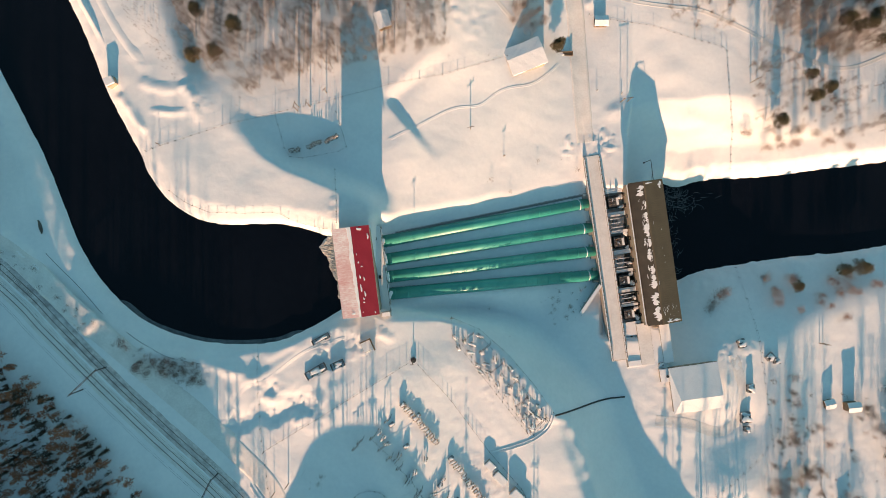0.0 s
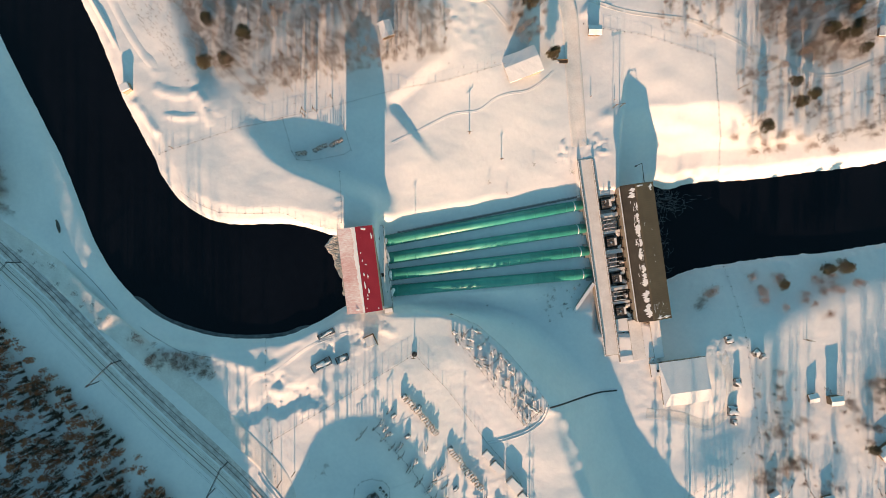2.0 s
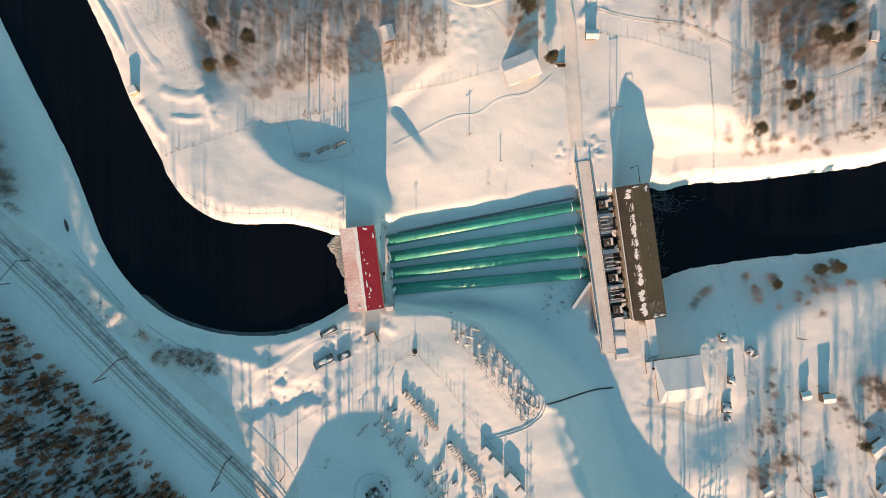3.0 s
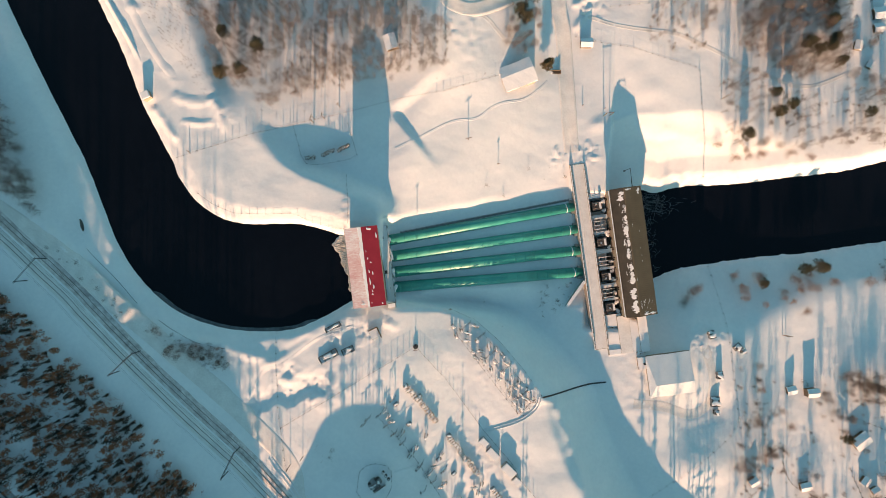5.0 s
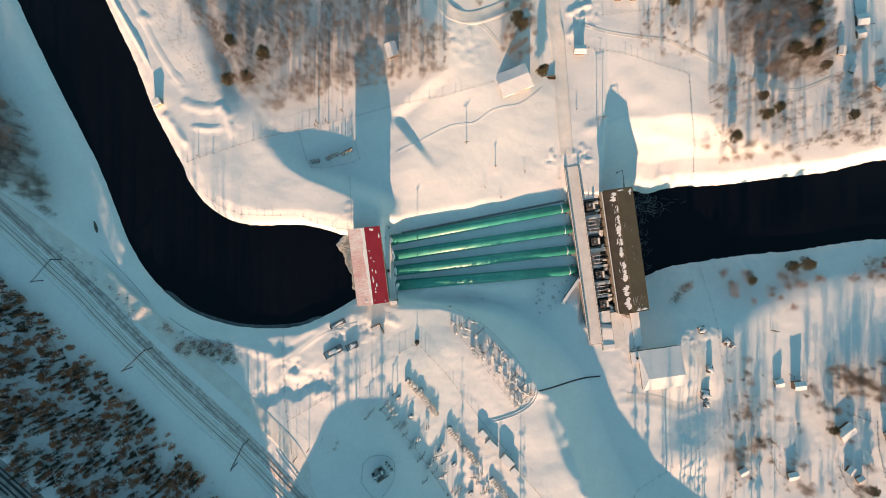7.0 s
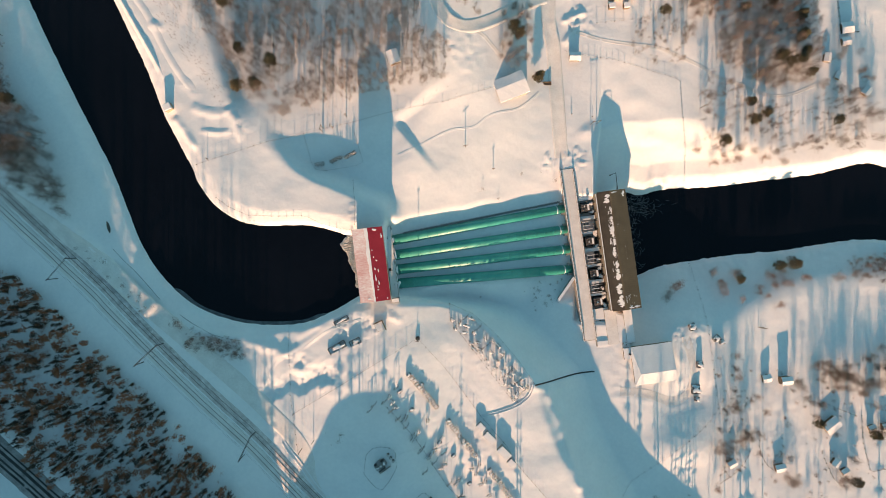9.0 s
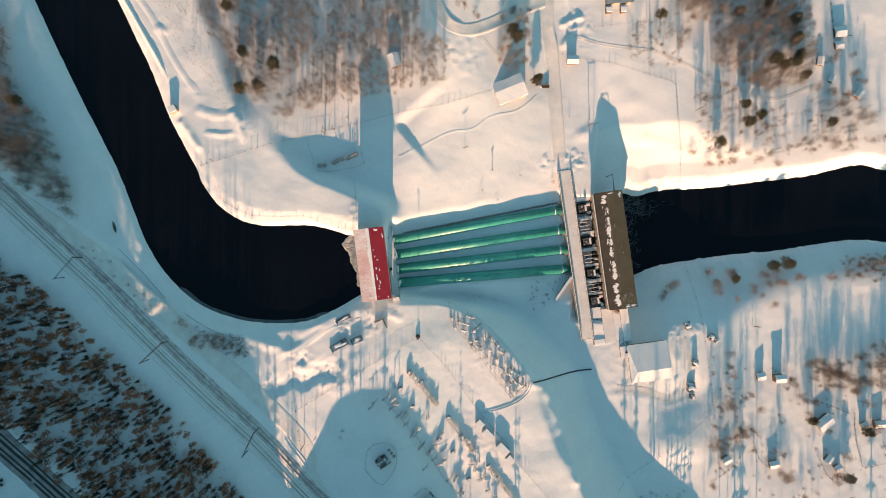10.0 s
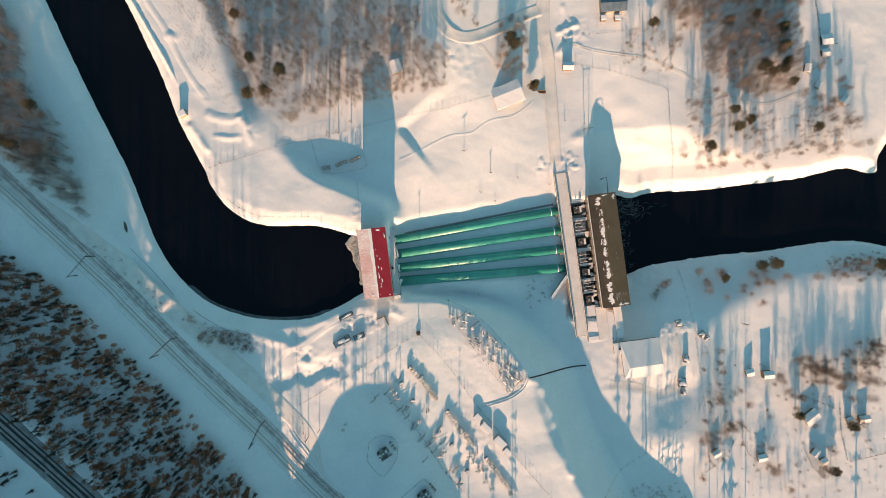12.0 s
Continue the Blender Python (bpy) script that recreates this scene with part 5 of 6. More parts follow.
for (x, y), turn, a, b in (((111.5, -35.4), 20, 1.3, 1.6), ((123.0, -40.7), 40, 1.5, 1.1), ((125.7, -42.3), 10, 1.0, 1.0), ((115.0, -52.2), 5, 1.3, 1.5), ((113.5, -63.4), 5, 1.8, 2.0), ((114.3, -67.9), 0, 1.0, 0.9)):
    t = thing("snowed_in_vehicle", "old vehicle buried under a thick cap of snow", "vehicle", stand(x, y, turn), "vehicles by the track")
    part("body", boxes((-a, a, -b, b, 0.3, 1.5)), GREY_PAINT, t)
    part("cab", boxes((-a * 0.8, a * 0.8, -b * 0.9, b * 0.1, 1.5, 2.2)), STEEL, t)
    for sx in (-1, 1):
        for sy in (-0.6, 0.6):
            part("wheel", tube(bmesh.new(), (sx * a - 0.15, sy * b, 0.35), (sx * a + 0.15, sy * b, 0.35), 0.4, sides=12), STEEL, t)
    part("snow_cap", blob(bmesh.new(), 0, -0.2 * b, 2.18, a * 0.85, b * 0.7, 0.35, int(x * 7)), ROOF_SNOW, t)
    part("hood_snow", blob(bmesh.new(), 0, 0.6 * b, 1.48, a * 0.9, b * 0.4, 0.3, int(x * 9)), ROOF_SNOW, t)

# containers and a store in the switchyard
for (x, y), turn, a, b, h in (((16.1, -74.7), -45, 1.6, 1.2, 1.4), ((19.6, -79.2), -45, 2.4, 1.3, 1.5), ((25.7, -85.3), -45, 2.7, 1.5, 2.2), ((28.7, -89.7), -45, 1.3, 1.2, 1.4)):
    flat_house("container", "pale metal container with snow on its roof", "container", stand(x, y, turn), a, b, h, CONCRETE, "containers along the fence")

# overturned boat on the shaded bank
t = thing("boat", "dark narrow boat lying keel up in the snow", "boat", stand(-133.2, 7.2, 105))
bm = bmesh.new()
rings = []
for k in range(9):
    u = k / 4 - 1
    w, h = 0.62 * (1 - abs(u) ** 2.4) + 0.03, 0.55 - 0.2 * u * u
    rings.append([bm.verts.new((2.4 * u, q * w, max(0.02, h * (1 - abs(q) ** 1.6)))) for q in (-1, -0.7, -0.35, 0, 0.35, 0.7, 1)])
for a, b in zip(rings[:-1], rings[1:]):
    for q in range(6):
        bm.faces.new((a[q], b[q], b[q + 1], a[q + 1]))
bmesh.ops.recalc_face_normals(bm, faces=bm.faces)
part("hull", bm, DARK_PAINT, t, smooth=True)
part("keel", boxes((-2.3, 2.3, -0.05, 0.05, 0.35, 0.6)), WOOD, t)

# timber frames on the bank beside the gatehouse
for (x, y), turn, a, b, tall in (((-40.6, -29.9), 28, 3.0, 0.85, 0.8), ((-42.2, -40.6), 30, 3.6, 1.3, 0.75), ((-35.0, -38.4), 25, 2.2, 1.1, 0.7)):
    t = thing("timber_frame", "long dark timber frame filled with snow", "frame", stand(x, y, turn), "timber frames on the bank")
    for q in (-1, 1):
        part("side_board", boxes((-a, a, q * b - 0.07, q * b + 0.07, -0.4, tall)), DARK_PAINT, t)
        part("end_board", boxes((q * a - 0.07, q * a + 0.07, -b + 0.07, b - 0.07, -0.4, tall)), DARK_PAINT, t)
    for k in range(3):
        part("crossbar", boxes((-a / 2 + k * a / 2 - 0.09, -a / 2 + k * a / 2 + 0.09, -b + 0.07, b - 0.07, tall - 0.3, tall - 0.1)), DARK_PAINT, t)
    part("snow_fill", blob(bmesh.new(), 0.3, 0, tall - 0.3, a * 0.72, b * 0.7, 0.45, int(abs(x * 3))), ROOF_SNOW, t)
    part("snow_cap", boxes((-a + 0.2, a * 0.4, -b - 0.1, -b + 0.14, tall, tall + 0.15)), ROOF_SNOW, t)
t = thing("walled_platform", "snowy platform with low dark walls on two sides", "platform", stand(-25.2, -32.0, 25))
part("base", boxes((-1.8, 1.8, -1.8, 1.8, -1, 0.5)), CONCRETE, t)
part("low_wall", boxes((-1.8, 1.8, 1.6, 1.9, 0.5, 1.3), (1.6, 1.9, -2.4, 1.6, 0.5, 1.3)), WOOD, t)
part("snow_cover", boxes((-1.7, 1.5, -1.7, 1.5, 0.5, 0.75)), ROOF_SNOW, t)


# ---- switchyards ----
def breaker(x, y, turn, high, group, frame_mat=None, snow=1.0):
    t = thing("circuit_breaker", "steel-framed circuit breaker with brown insulators and snow on top", "switchgear", stand(x, y, turn), group)
    part("frame", boxes((-0.9, -0.82, -0.35, -0.27, -0.3, 1.1), (0.82, 0.9, -0.35, -0.27, -0.3, 1.1), (-0.9, -0.82, 0.27, 0.35, -0.3, 1.1), (0.82, 0.9, 0.27, 0.35, -0.3, 1.1), (-1.0, 1.0, -0.4, -0.25, 1.1, 1.2), (-1.0, 1.0, 0.4, 0.55, 1.1, 1.2)), frame_mat or STEEL, t)
    for k in (-0.7, 0.0, 0.7):
        part("insulator", tubes(((k, -0.3, 1.2), (k, -0.3, high), 0.15, 0.1), sides=6), PORCELAIN, t)
        part("insulator", tubes(((k, 0.45, 1.2), (k, 0.45, high * 0.9), 0.15, 0.1), sides=6), PORCELAIN, t)
    part("drive_box", boxes((-0.35, 0.35, -0.75, -0.4, 0.3, 1.0)), GREY_PAINT, t)
    part("snow_cap", blob(bmesh.new(), 0, 0, 1.12, 0.9 * snow, 0.35 * snow, 0.18 * snow, int(abs(x * 50 + y * 13)) % 999), ROOF_SNOW, t)
    return t


def portal(x, y, turn, wide, high):
    t = thing("steel_portal", "slender steel portal of the switchyard", "portal", stand(x, y, turn), "portals of the switchyard")
    for s in (-wide / 2, wide / 2):
        part("post", tubes(((s - 0.45, -0.25, -0.3), (s, 0, high), 0.07, 0.05), ((s + 0.45, 0.25, -0.3), (s, 0, high), 0.07, 0.05)), STEEL, t)
    part("beam", tubes(((-wide / 2, -0.2, high), (wide / 2, -0.2, high), 0.05), ((-wide / 2, 0.2, high), (wide / 2, 0.2, high), 0.05)), STEEL, t)
    for k in range(3):
        s = -wide / 3 + k * wide / 3
        part("insulator", tubes(((s, 0, high), (s, 0, high - 0.9), 0.11, 0.09)), PORCELAIN, t)


def lit_row(a, b, n, high, turn, group, jitter=0.5):
    g = random.Random(n)
    for i in range(n):
        k = i / max(1, n - 1)
        breaker(a[0] + (b[0] - a[0]) * k + g.uniform(-jitter, jitter), a[1] + (b[1] - a[1]) * k + g.uniform(-jitter, jitter), turn + g.uniform(-5, 5), high * g.uniform(0.55, 0.8), group, SCREEN, 1.1)


def cabinet(x, y, turn, high):
    t = thing("switch_cabinet", "tall grey switch cabinet with a cap of snow", "cabinet", stand(x, y, turn), "cabinets of the lower yard")
    part("case", boxes((-0.9, 0.9, -0.6, 0.6, -0.3, high)), GREY_PAINT, t)
    part("door", boxes((-0.8, -0.04, -0.64, -0.6, 0.1, high - 0.2)), GREY_PAINT, t)
    part("door", boxes((0.04, 0.8, -0.64, -0.6, 0.1, high - 0.2)), GREY_PAINT, t)
    part("snow_cap", blob(bmesh.new(), 0, 0, high - 0.02, 0.75, 0.5, 0.25, int(abs(x * 13))), ROOF_SNOW, t)


for x, y, high in ((-13.6, -51.8, 2.2), (-8.6, -56.0, 1.6), (2.6, -71.8, 1.7), (9.0, -81.8, 1.5), (19.8, -93.0, 1.8), (-17.2, -58.4, 1.4), (-12.4, -66.0, 1.5), (-1.2, -80.6, 1.6), (4.6, -86.6, 1.4), (11.4, -98.8, 1.5)):
    cabinet(x, y, 40, high * 0.68)
LOWER, UPPER = "switchgear of the lower yard", "switchgear of the upper yard"
lit_row((-13.0, -52.4), (-8.2, -58.0), 8, 1.9, 38, LOWER, 0.35)
lit_row((-7.4, -59.2), (-2.2, -65.9), 9, 2.2, 38, LOWER, 0.35)
lit_row((3.1, -72.9), (7.4, -78.4), 7, 2.0, 38, LOWER, 0.35)
lit_row((8.4, -79.9), (14.0, -86.9), 9, 2.1, 38, LOWER, 0.35)
lit_row((20.7, -94.3), (25.2, -99.9), 7, 2.1, 38, LOWER, 0.35)
lit_row((26.2, -101.2), (30.8, -108.2), 7, 2.1, 38, LOWER, 0.35)
for x, y in ((-15.7, -70.2), (-10.9, -76.4), (-4.4, -84.7), (-0.5, -91.2), (5.7, -98.4), (-21.1, -60.3), (17.9, -97.7), (14.0, -94.4), (22.4, -106.5), (-19.0, -64.7), (8.5, -104.2),
             (-14.6, -68.6), (-12.0, -78.0), (-9.6, -75.0), (-3.0, -83.2), (-5.6, -86.2), (1.0, -89.8), (7.0, -97.0), (-20.0, -62.6), (16.2, -99.0), (19.6, -103.6), (12.4, -92.6), (-6.0, -70.8), (0.0, -78.4), (15.4, -90.8)):
    breaker(x, y, 45 + 40 * math.sin(x * 5), 1.9, LOWER, snow=1.6)
for (x, y), turn in (((-29.0, -65.4), 40), ((-27.5, -63.3), 40), ((-18.5, -56.4), 40), ((-23.3, -61.9), 40), ((-20.6, -65.7), 40), ((-17.9, -69.0), 40), ((-14.7, -72.4), 40), ((-8.2, -81.6), 40), ((-3.2, -88.1), 40),
                     ((0.6, -84.7), 40), ((2.9, -97.5), 40), ((7.4, -103.0), 40), ((-7.0, -91.5), 40), ((-8.9, -82.8), 40)):
    portal(x, y, turn, 2.6, 2.8)
for x, y in ((4.0, -30.1), (7.0, -31.2), (5.1, -33.5), (10.0, -32.9), (13.3, -35.6), (14.6, -39.7), (12.0, -40.1), (15.4, -42.4), (17.7, -37.8), (22.9, -40.9), (21.8, -50.2), (24.8, -51.8), (26.7, -49.5),
             (28.0, -53.7), (30.5, -56.7), (27.7, -59.4), (31.1, -60.9), (32.4, -58.1), (29.2, -62.8), (25.8, -56.1), (22.8, -47.3), (12.7, -30.1), (12.6, -42.1), (16.0, -44.0), (20.4, -38.7), (24.4, -44.3), (24.9, -53.0), (29.4, -51.2), (32.8, -54.5), (28.3, -57.7), (30.6, -62.1), (34.4, -58.7), (9.2, -35.6), (18.6, -46.4), (20.2, -43.6)):
    breaker(x, y, -48 + 31 * math.sin(x * 7), 1.5 + 0.3 * math.sin(y * 5), UPPER, snow=1.45)
for (x, y), turn in (((8.5, -30.1), 40), ((14.2, -34.0), 40), ((18.0, -40.7), 40), ((24.2, -45.7), 40), ((26.7, -52.3), 40), ((30.5, -56.1), 40), ((33.5, -59.3), 40)):
    portal(x, y, turn, 5.0, 2.6)


def big_transformer(x, y, turn):
    t = thing("yard_transformer", "grey transformer with side radiators standing on a snowy pad", "transformer", stand(x, y, turn), "transformers of the lower yard")
    part("tank", boxes((-2.4, 2.4, -0.9, 0.9, 0.2, 2.6), (-0.8, 0.8, -2.2, 2.0, 0.2, 2.9)), GREY_PAINT, t)
    for k in range(5):
        for side in (-1, 1):
            part("radiator", boxes((-2.2 + k * 0.42 + 2.5 * (side > 0), -2.06 + k * 0.42 + 2.5 * (side > 0), 0.95, 1.6, 0.4, 2.3)), DARK_PAINT, t)
    part("conservator", tube(bmesh.new(), (-1.7, -1.5, 3.2), (1.2, -1.5, 3.2), 0.38, sides=14), DARK_PAINT, t)
    for k in (-1, 0, 1):
        part("bushing", tubes(((k * 0.8, 0.3, 2.6), (k * 1.0, 0.5, 3.9), 0.16, 0.08), sides=8), PORCELAIN, t)
    for q, w, seed in ((-1.5, 0.7, 1), (1.5, 0.6, 2), (0, 0.4, 3)):
        part("snow_patch", blob(bmesh.new(), q, -0.1, 2.58 + 0.3 * (q == 0), w, 0.5, 0.2, int(abs(x) * 10) + seed), ROOF_SNOW, t)
    part("firewall", boxes((-2.6, 2.4, -3.1, -2.8, -0.3, 1.6)), CONCRETE, t)
    part("firewall_snow", boxes((-2.6, 2.4, -3.16, -2.74, 1.6, 1.8)), ROOF_SNOW, t)
    part("plinth", boxes((-2.9, 2.9, -2.5, 2.3, -0.5, 0.15)), CONCRETE, t)
    part("plinth_snow", boxes((-2.95, 2.95, -2.55, 2.35, 0.15, 0.3)), ROOF_SNOW, t)


def arrester(x, y):
    t = thing("surge_arrester", "round grey arrester on a steel stand topped with snow", "arrester", stand(x, y), "arresters beside the transformers")
    part("stand", tubes(((0, 0, -0.3), (0, 0, 1.6), 0.12)), STEEL, t)
    part("drum", tube(bmesh.new(), (0, 0, 1.6), (0, 0, 2.6), 0.55, 0.5, sides=16), DARK_PAINT, t)
    part("snow_cap", blob(bmesh.new(), 0, 0, 2.58, 0.3, 0.3, 0.15, int(abs(x * 20))), ROOF_SNOW, t)


for tx, ty in ((-24.6, -87.6), (-7.6, -107.0)):
    big_transformer(tx, ty, 35)
    for k in range(3):
        arrester(tx + 2.9 + 1.0 * k, ty + 4.4 - 1.3 * k)
# small equipment in the fenced enclosure on the north shelf
for i, ((x, y), s) in enumerate((((-50.9, 33.0), 0), ((-48.9, 33.2), 1), ((-45.1, 34.3), 0), ((-43.8, 35.1), 1), ((-41.9, 35.9), 0), ((-39.2, 36.2), 1), ((-37.7, 37.2), 0), ((-36.3, 37.8), 1))):
    breaker(x, y, 15 + 30 * s, 2.6 + 0.5 * s, "equipment in the enclosure")


# ---- masts and poles ----
def pole(x, y, high, label, arm=0.0, turn=0.0, twin=0.0, round_base=0.0):
    t = thing("utility_pole", label, "pole", stand(x, y, turn), "utility poles")
    for s in ((-twin / 2, twin / 2) if twin else (0,)):
        part("post", tubes(((s, 0, -0.5), (s, 0, high), 0.15, 0.1)), WOOD, t)
    if arm or twin:
        w = max(arm, twin * 0.5 + 0.6)
        part("crossarm", boxes((-w, w, -0.08, 0.08, high - 0.5, high - 0.35)), WOOD, t)
        for s in (-w * 0.85, 0, w * 0.85):
            part("insulator", tubes(((s, 0, high - 0.35), (s, 0, high - 0.05), 0.07)), PORCELAIN, t)
    if round_base:
        part("base", tube(bmesh.new(), (0, 0, -0.4), (0, 0, 0.7), round_base, sides=16), STEEL, t)
    return t


TIMBER = "weathered timber utility pole standing in snow"
for (x, y), h, arm, turn, twin in (((9.4, 41.7), 4.5, 1.2, 10, 0), ((66.7, 54.4), 6.2, 0, 8, 2.6), ((-45.0, 48.0), 7.0, 0.9, 80, 0), ((-48.9, 47.1), 7.0, 0, 75, 1.4), ((-39.5, 52.8), 5.0, 0.8, 40, 0),
                                   ((-93.9, 34.5), 2.5, 0, 10, 0), ((115.5, 62.5), 6.5, 1.0, 15, 0), ((56.8, 58.6), 1.5, 0, 0, 0), ((21.5, 33.0), 3.0, 0.6, 0, 0), ((2.8, -23.7), 4.0, 0.5, 0, 0),
                                   ((144.7, -36.2), 5.0, 0.8, 0, 1.2), ((-56.3, -81.2), 6.0, 0.7, 35, 0), ((-51.6, -78.1), 5.0, 0, 0, 0), ((66.0, 57.5), 1.2, 0, 0, 0)):
    pole(x, y, h, TIMBER, arm, turn, twin)
pole(*(-10.1, -37.3), 9.0, "tall dark floodlight mast on a round base", 0.7, 0, 0, 0.9)


# ---- trees and bushes ----
def spikes(rows):
    """Thin three-sided tapering sticks from rows of (start, end, radius), as vertices and faces."""
    a, b, r = np.array([x[0] for x in rows], float), np.array([x[1] for x in rows], float), np.array([x[2] for x in rows], float)[:, None]
    d = b - a
    d /= np.linalg.norm(d, axis=1)[:, None] + 1e-9
    ref = np.where(np.abs(d[:, 2:3]) > 0.9, [[1.0, 0, 0]], [[0, 0, 1.0]])
    u = np.cross(d, ref)
    u /= np.linalg.norm(u, axis=1)[:, None]
    w = np.cross(d, u)
    v = np.stack([a + u * r, a + (-0.5 * u + 0.87 * w) * r, a + (-0.5 * u - 0.87 * w) * r, b], 1).reshape(-1, 3)
    i = np.arange(len(rows))[:, None] * 4
    f = np.concatenate([i + [0, 1, 3], i + [1, 2, 3], i + [2, 0, 3]], 0)
    return v, f


def blades(rows):
    """Fine twigs and needles: one slim tapering triangle each, from rows of (start, end, half width)."""
    a, b, r = np.array([x[0] for x in rows], float), np.array([x[1] for x in rows], float), np.array([x[2] for x in rows], float)[:, None]
    d = b - a
    side = np.cross(d, np.random.RandomState(len(rows)).normal(size=d.shape))
    side *= r / (np.linalg.norm(side, axis=1)[:, None] + 1e-9)
    v = np.stack([a + side, a - side, b], 1).reshape(-1, 3)
    return v, np.arange(len(v)).reshape(-1, 3)


def birch_form(seed, tall, wide, limbs, twigs, thick, fine=0.017, hang=0.25):
    """Bare broadleaf tree: trunk, forking limbs and a haze of fine twigs."""
    g = random.Random(seed)
    lean = Vector((g.uniform(-.4, .4), g.uniform(-.4, .4), tall))
    trunk, boughs, crown = [((0, 0, -0.3), lean, 0.016 * tall ** 0.8 * thick)], [], []
    for i in range(limbs):
        a, k = i * 2.4 + g.uniform(-0.9, 0.9), (i + g.random()) / limbs
        s = lean * (0.2 + 0.7 * k)
        reach = wide * (1.0 - 0.5 * k) * g.uniform(0.3, 1.15)
        m = s + Vector((math.cos(a) * reach * 0.5, math.sin(a) * reach * 0.5, tall * g.uniform(0.06, 0.2)))
        boughs.append((s, m, 0.009 * thick * tall ** 0.5))
        for fork in (-1, 1):
            c = a + fork * g.uniform(0.2, 1.1)
            e = m + Vector((math.cos(c) * reach * 0.6, math.sin(c) * reach * 0.6, tall * g.uniform(0.03, 0.18)))
            boughs.append((m, e, 0.006 * thick * tall ** 0.5))
            for j in range(twigs // 2):
                p = m.lerp(e, g.uniform(-0.4, 1.1)) + Vector((g.gauss(0, 1), g.gauss(0, 1), g.gauss(0, 1))) * wide * 0.17
                q = p + Vector((g.gauss(0, 0.55), g.gauss(0, 0.55), g.uniform(-hang, 0.9))) * wide * g.uniform(0.12, 0.34)
                crown.append((p, q, fine * thick * g.uniform(0.6, 1.3)))
    return spikes(trunk), blades(boughs + crown)


def spruce_form(seed, tall, wide, tiers, boughs):
    """Narrow conifer: tiers of drooping needle boughs."""
    g = random.Random(seed)
    trunk, crown = [((0, 0, -0.3), (0, 0, tall), 0.02 * tall + 0.05)], []
    for i in range(tiers):
        h = tall * (0.12 + 0.84 * i / tiers)
        reach = wide * (1.0 - 0.86 * i / tiers)
        for j in range(boughs):
            a = j * 6.283 / boughs + i * 1.1 + g.uniform(-0.4, 0.4)
            r = reach * g.uniform(0.6, 1.15)
            s, e = Vector((0, 0, h + 0.1 * tall / tiers)), Vector((math.cos(a) * r, math.sin(a) * r, h - 0.18 * r + g.uniform(-.1, .1)))
            crown.append((s, e, 0.07 + 0.08 * reach))
            crown.append((s.lerp(e, 0.45), s.lerp(e, 0.85) + Vector((g.gauss(0, .25), g.gauss(0, .25), 0.12)) * reach, 0.09 * reach + 0.04))
    return spikes(trunk), spikes(crown)


def pine_form(seed, tall, wide, clumps, needles, coarse=1.0):
    """Broad pine: whorled limbs that end in ragged plates of needles."""
    g = random.Random(seed)
    trunk, crown = [((0, 0, -0.3), (0.1, 0.1, tall * 0.95), 0.16)], []
    q = [g.uniform(0, 6.283) for _ in range(3)]
    for i in range(clumps):
        a, k = i * 2.4 + g.uniform(-0.5, 0.5), (i + 0.5) / clumps
        h = tall * (0.3 + 0.68 * k)
        full = 1 + 0.22 * math.sin(a + q[0]) + 0.16 * math.sin(2 * a + q[1]) + 0.12 * math.sin(3 * a + q[2])
        r = wide * full * math.sqrt(max(0.02, 1 - (1.35 * k - 0.35) ** 2)) * math.sqrt(g.uniform(0.05, 1.0))
        c = Vector((math.cos(a) * r, math.sin(a) * r, h + g.uniform(-0.4, 0.4)))
        trunk.append((Vector((0, 0, h - 0.3 * r)), c, 0.04))
        for j in range(needles):
            p = c + Vector((g.gauss(0, 0.26), g.gauss(0, 0.26), g.gauss(0, 0.12))) * wide * 0.55
            d = Vector((g.gauss(0, 1) + 0.5 * math.cos(a), g.gauss(0, 1) + 0.5 * math.sin(a), g.gauss(0.35, 0.5))).normalized()
            crown.append((p, p + d * coarse * g.uniform(0.25, 0.55), coarse * g.uniform(0.04, 0.08)))
    return spikes(trunk), blades(crown)


def mesh_of(name, v, f, mat, second=None, cut=None):
    me = bpy.data.meshes.new(name)
    me.vertices.add(len(v))
    me.vertices.foreach_set("co", np.ascontiguousarray(v, np.float32).ravel())
    me.loops.add(f.size)
    me.polygons.add(len(f))
    me.loops.foreach_set("vertex_index", np.ascontiguousarray(f, np.int32).ravel())
    me.polygons.foreach_set("loop_start", np.arange(0, f.size, 3, dtype=np.int32))
    me.materials.append(mat)
    if second:
        me.materials.append(second)
        me.polygons.foreach_set("material_index", cut.astype(np.int32))
    me.update(calc_edges=True)
    return me


def wood(name, forms, spots, mat, crown_mat, label, category, sizes=(0.7, 1.3)):
    """Many trees that nobody could count, as one object."""
    rng = np.random.RandomState(len(name) + len(spots))
    spots = np.array(spots)
    z = land(spots[:, 0], spots[:, 1])
    vs, fs, cs, n = [], [], [], 0
    for (x, y), h in zip(spots, z):
        (tv, tf), (cv, cf) = forms[rng.randint(len(forms))]
        a, s = rng.uniform(0, 6.283), rng.uniform(*sizes)
        rot = np.array([[math.cos(a), -math.sin(a), 0], [math.sin(a), math.cos(a), 0], [0, 0, rng.uniform(0.85, 1.2)]]) * s
        for v, f, c in ((tv, tf, 0), (cv, cf, 1)):
            vs.append(v @ rot.T + (x, y, h))
            fs.append(f + n)
            cs.append(np.full(len(f), c))
            n += len(v)
    me = mesh_of(name, np.concatenate(vs), np.concatenate(fs), mat, crown_mat, np.concatenate(cs))
    return tagged(new(name, me), label, category, kind="stuff")


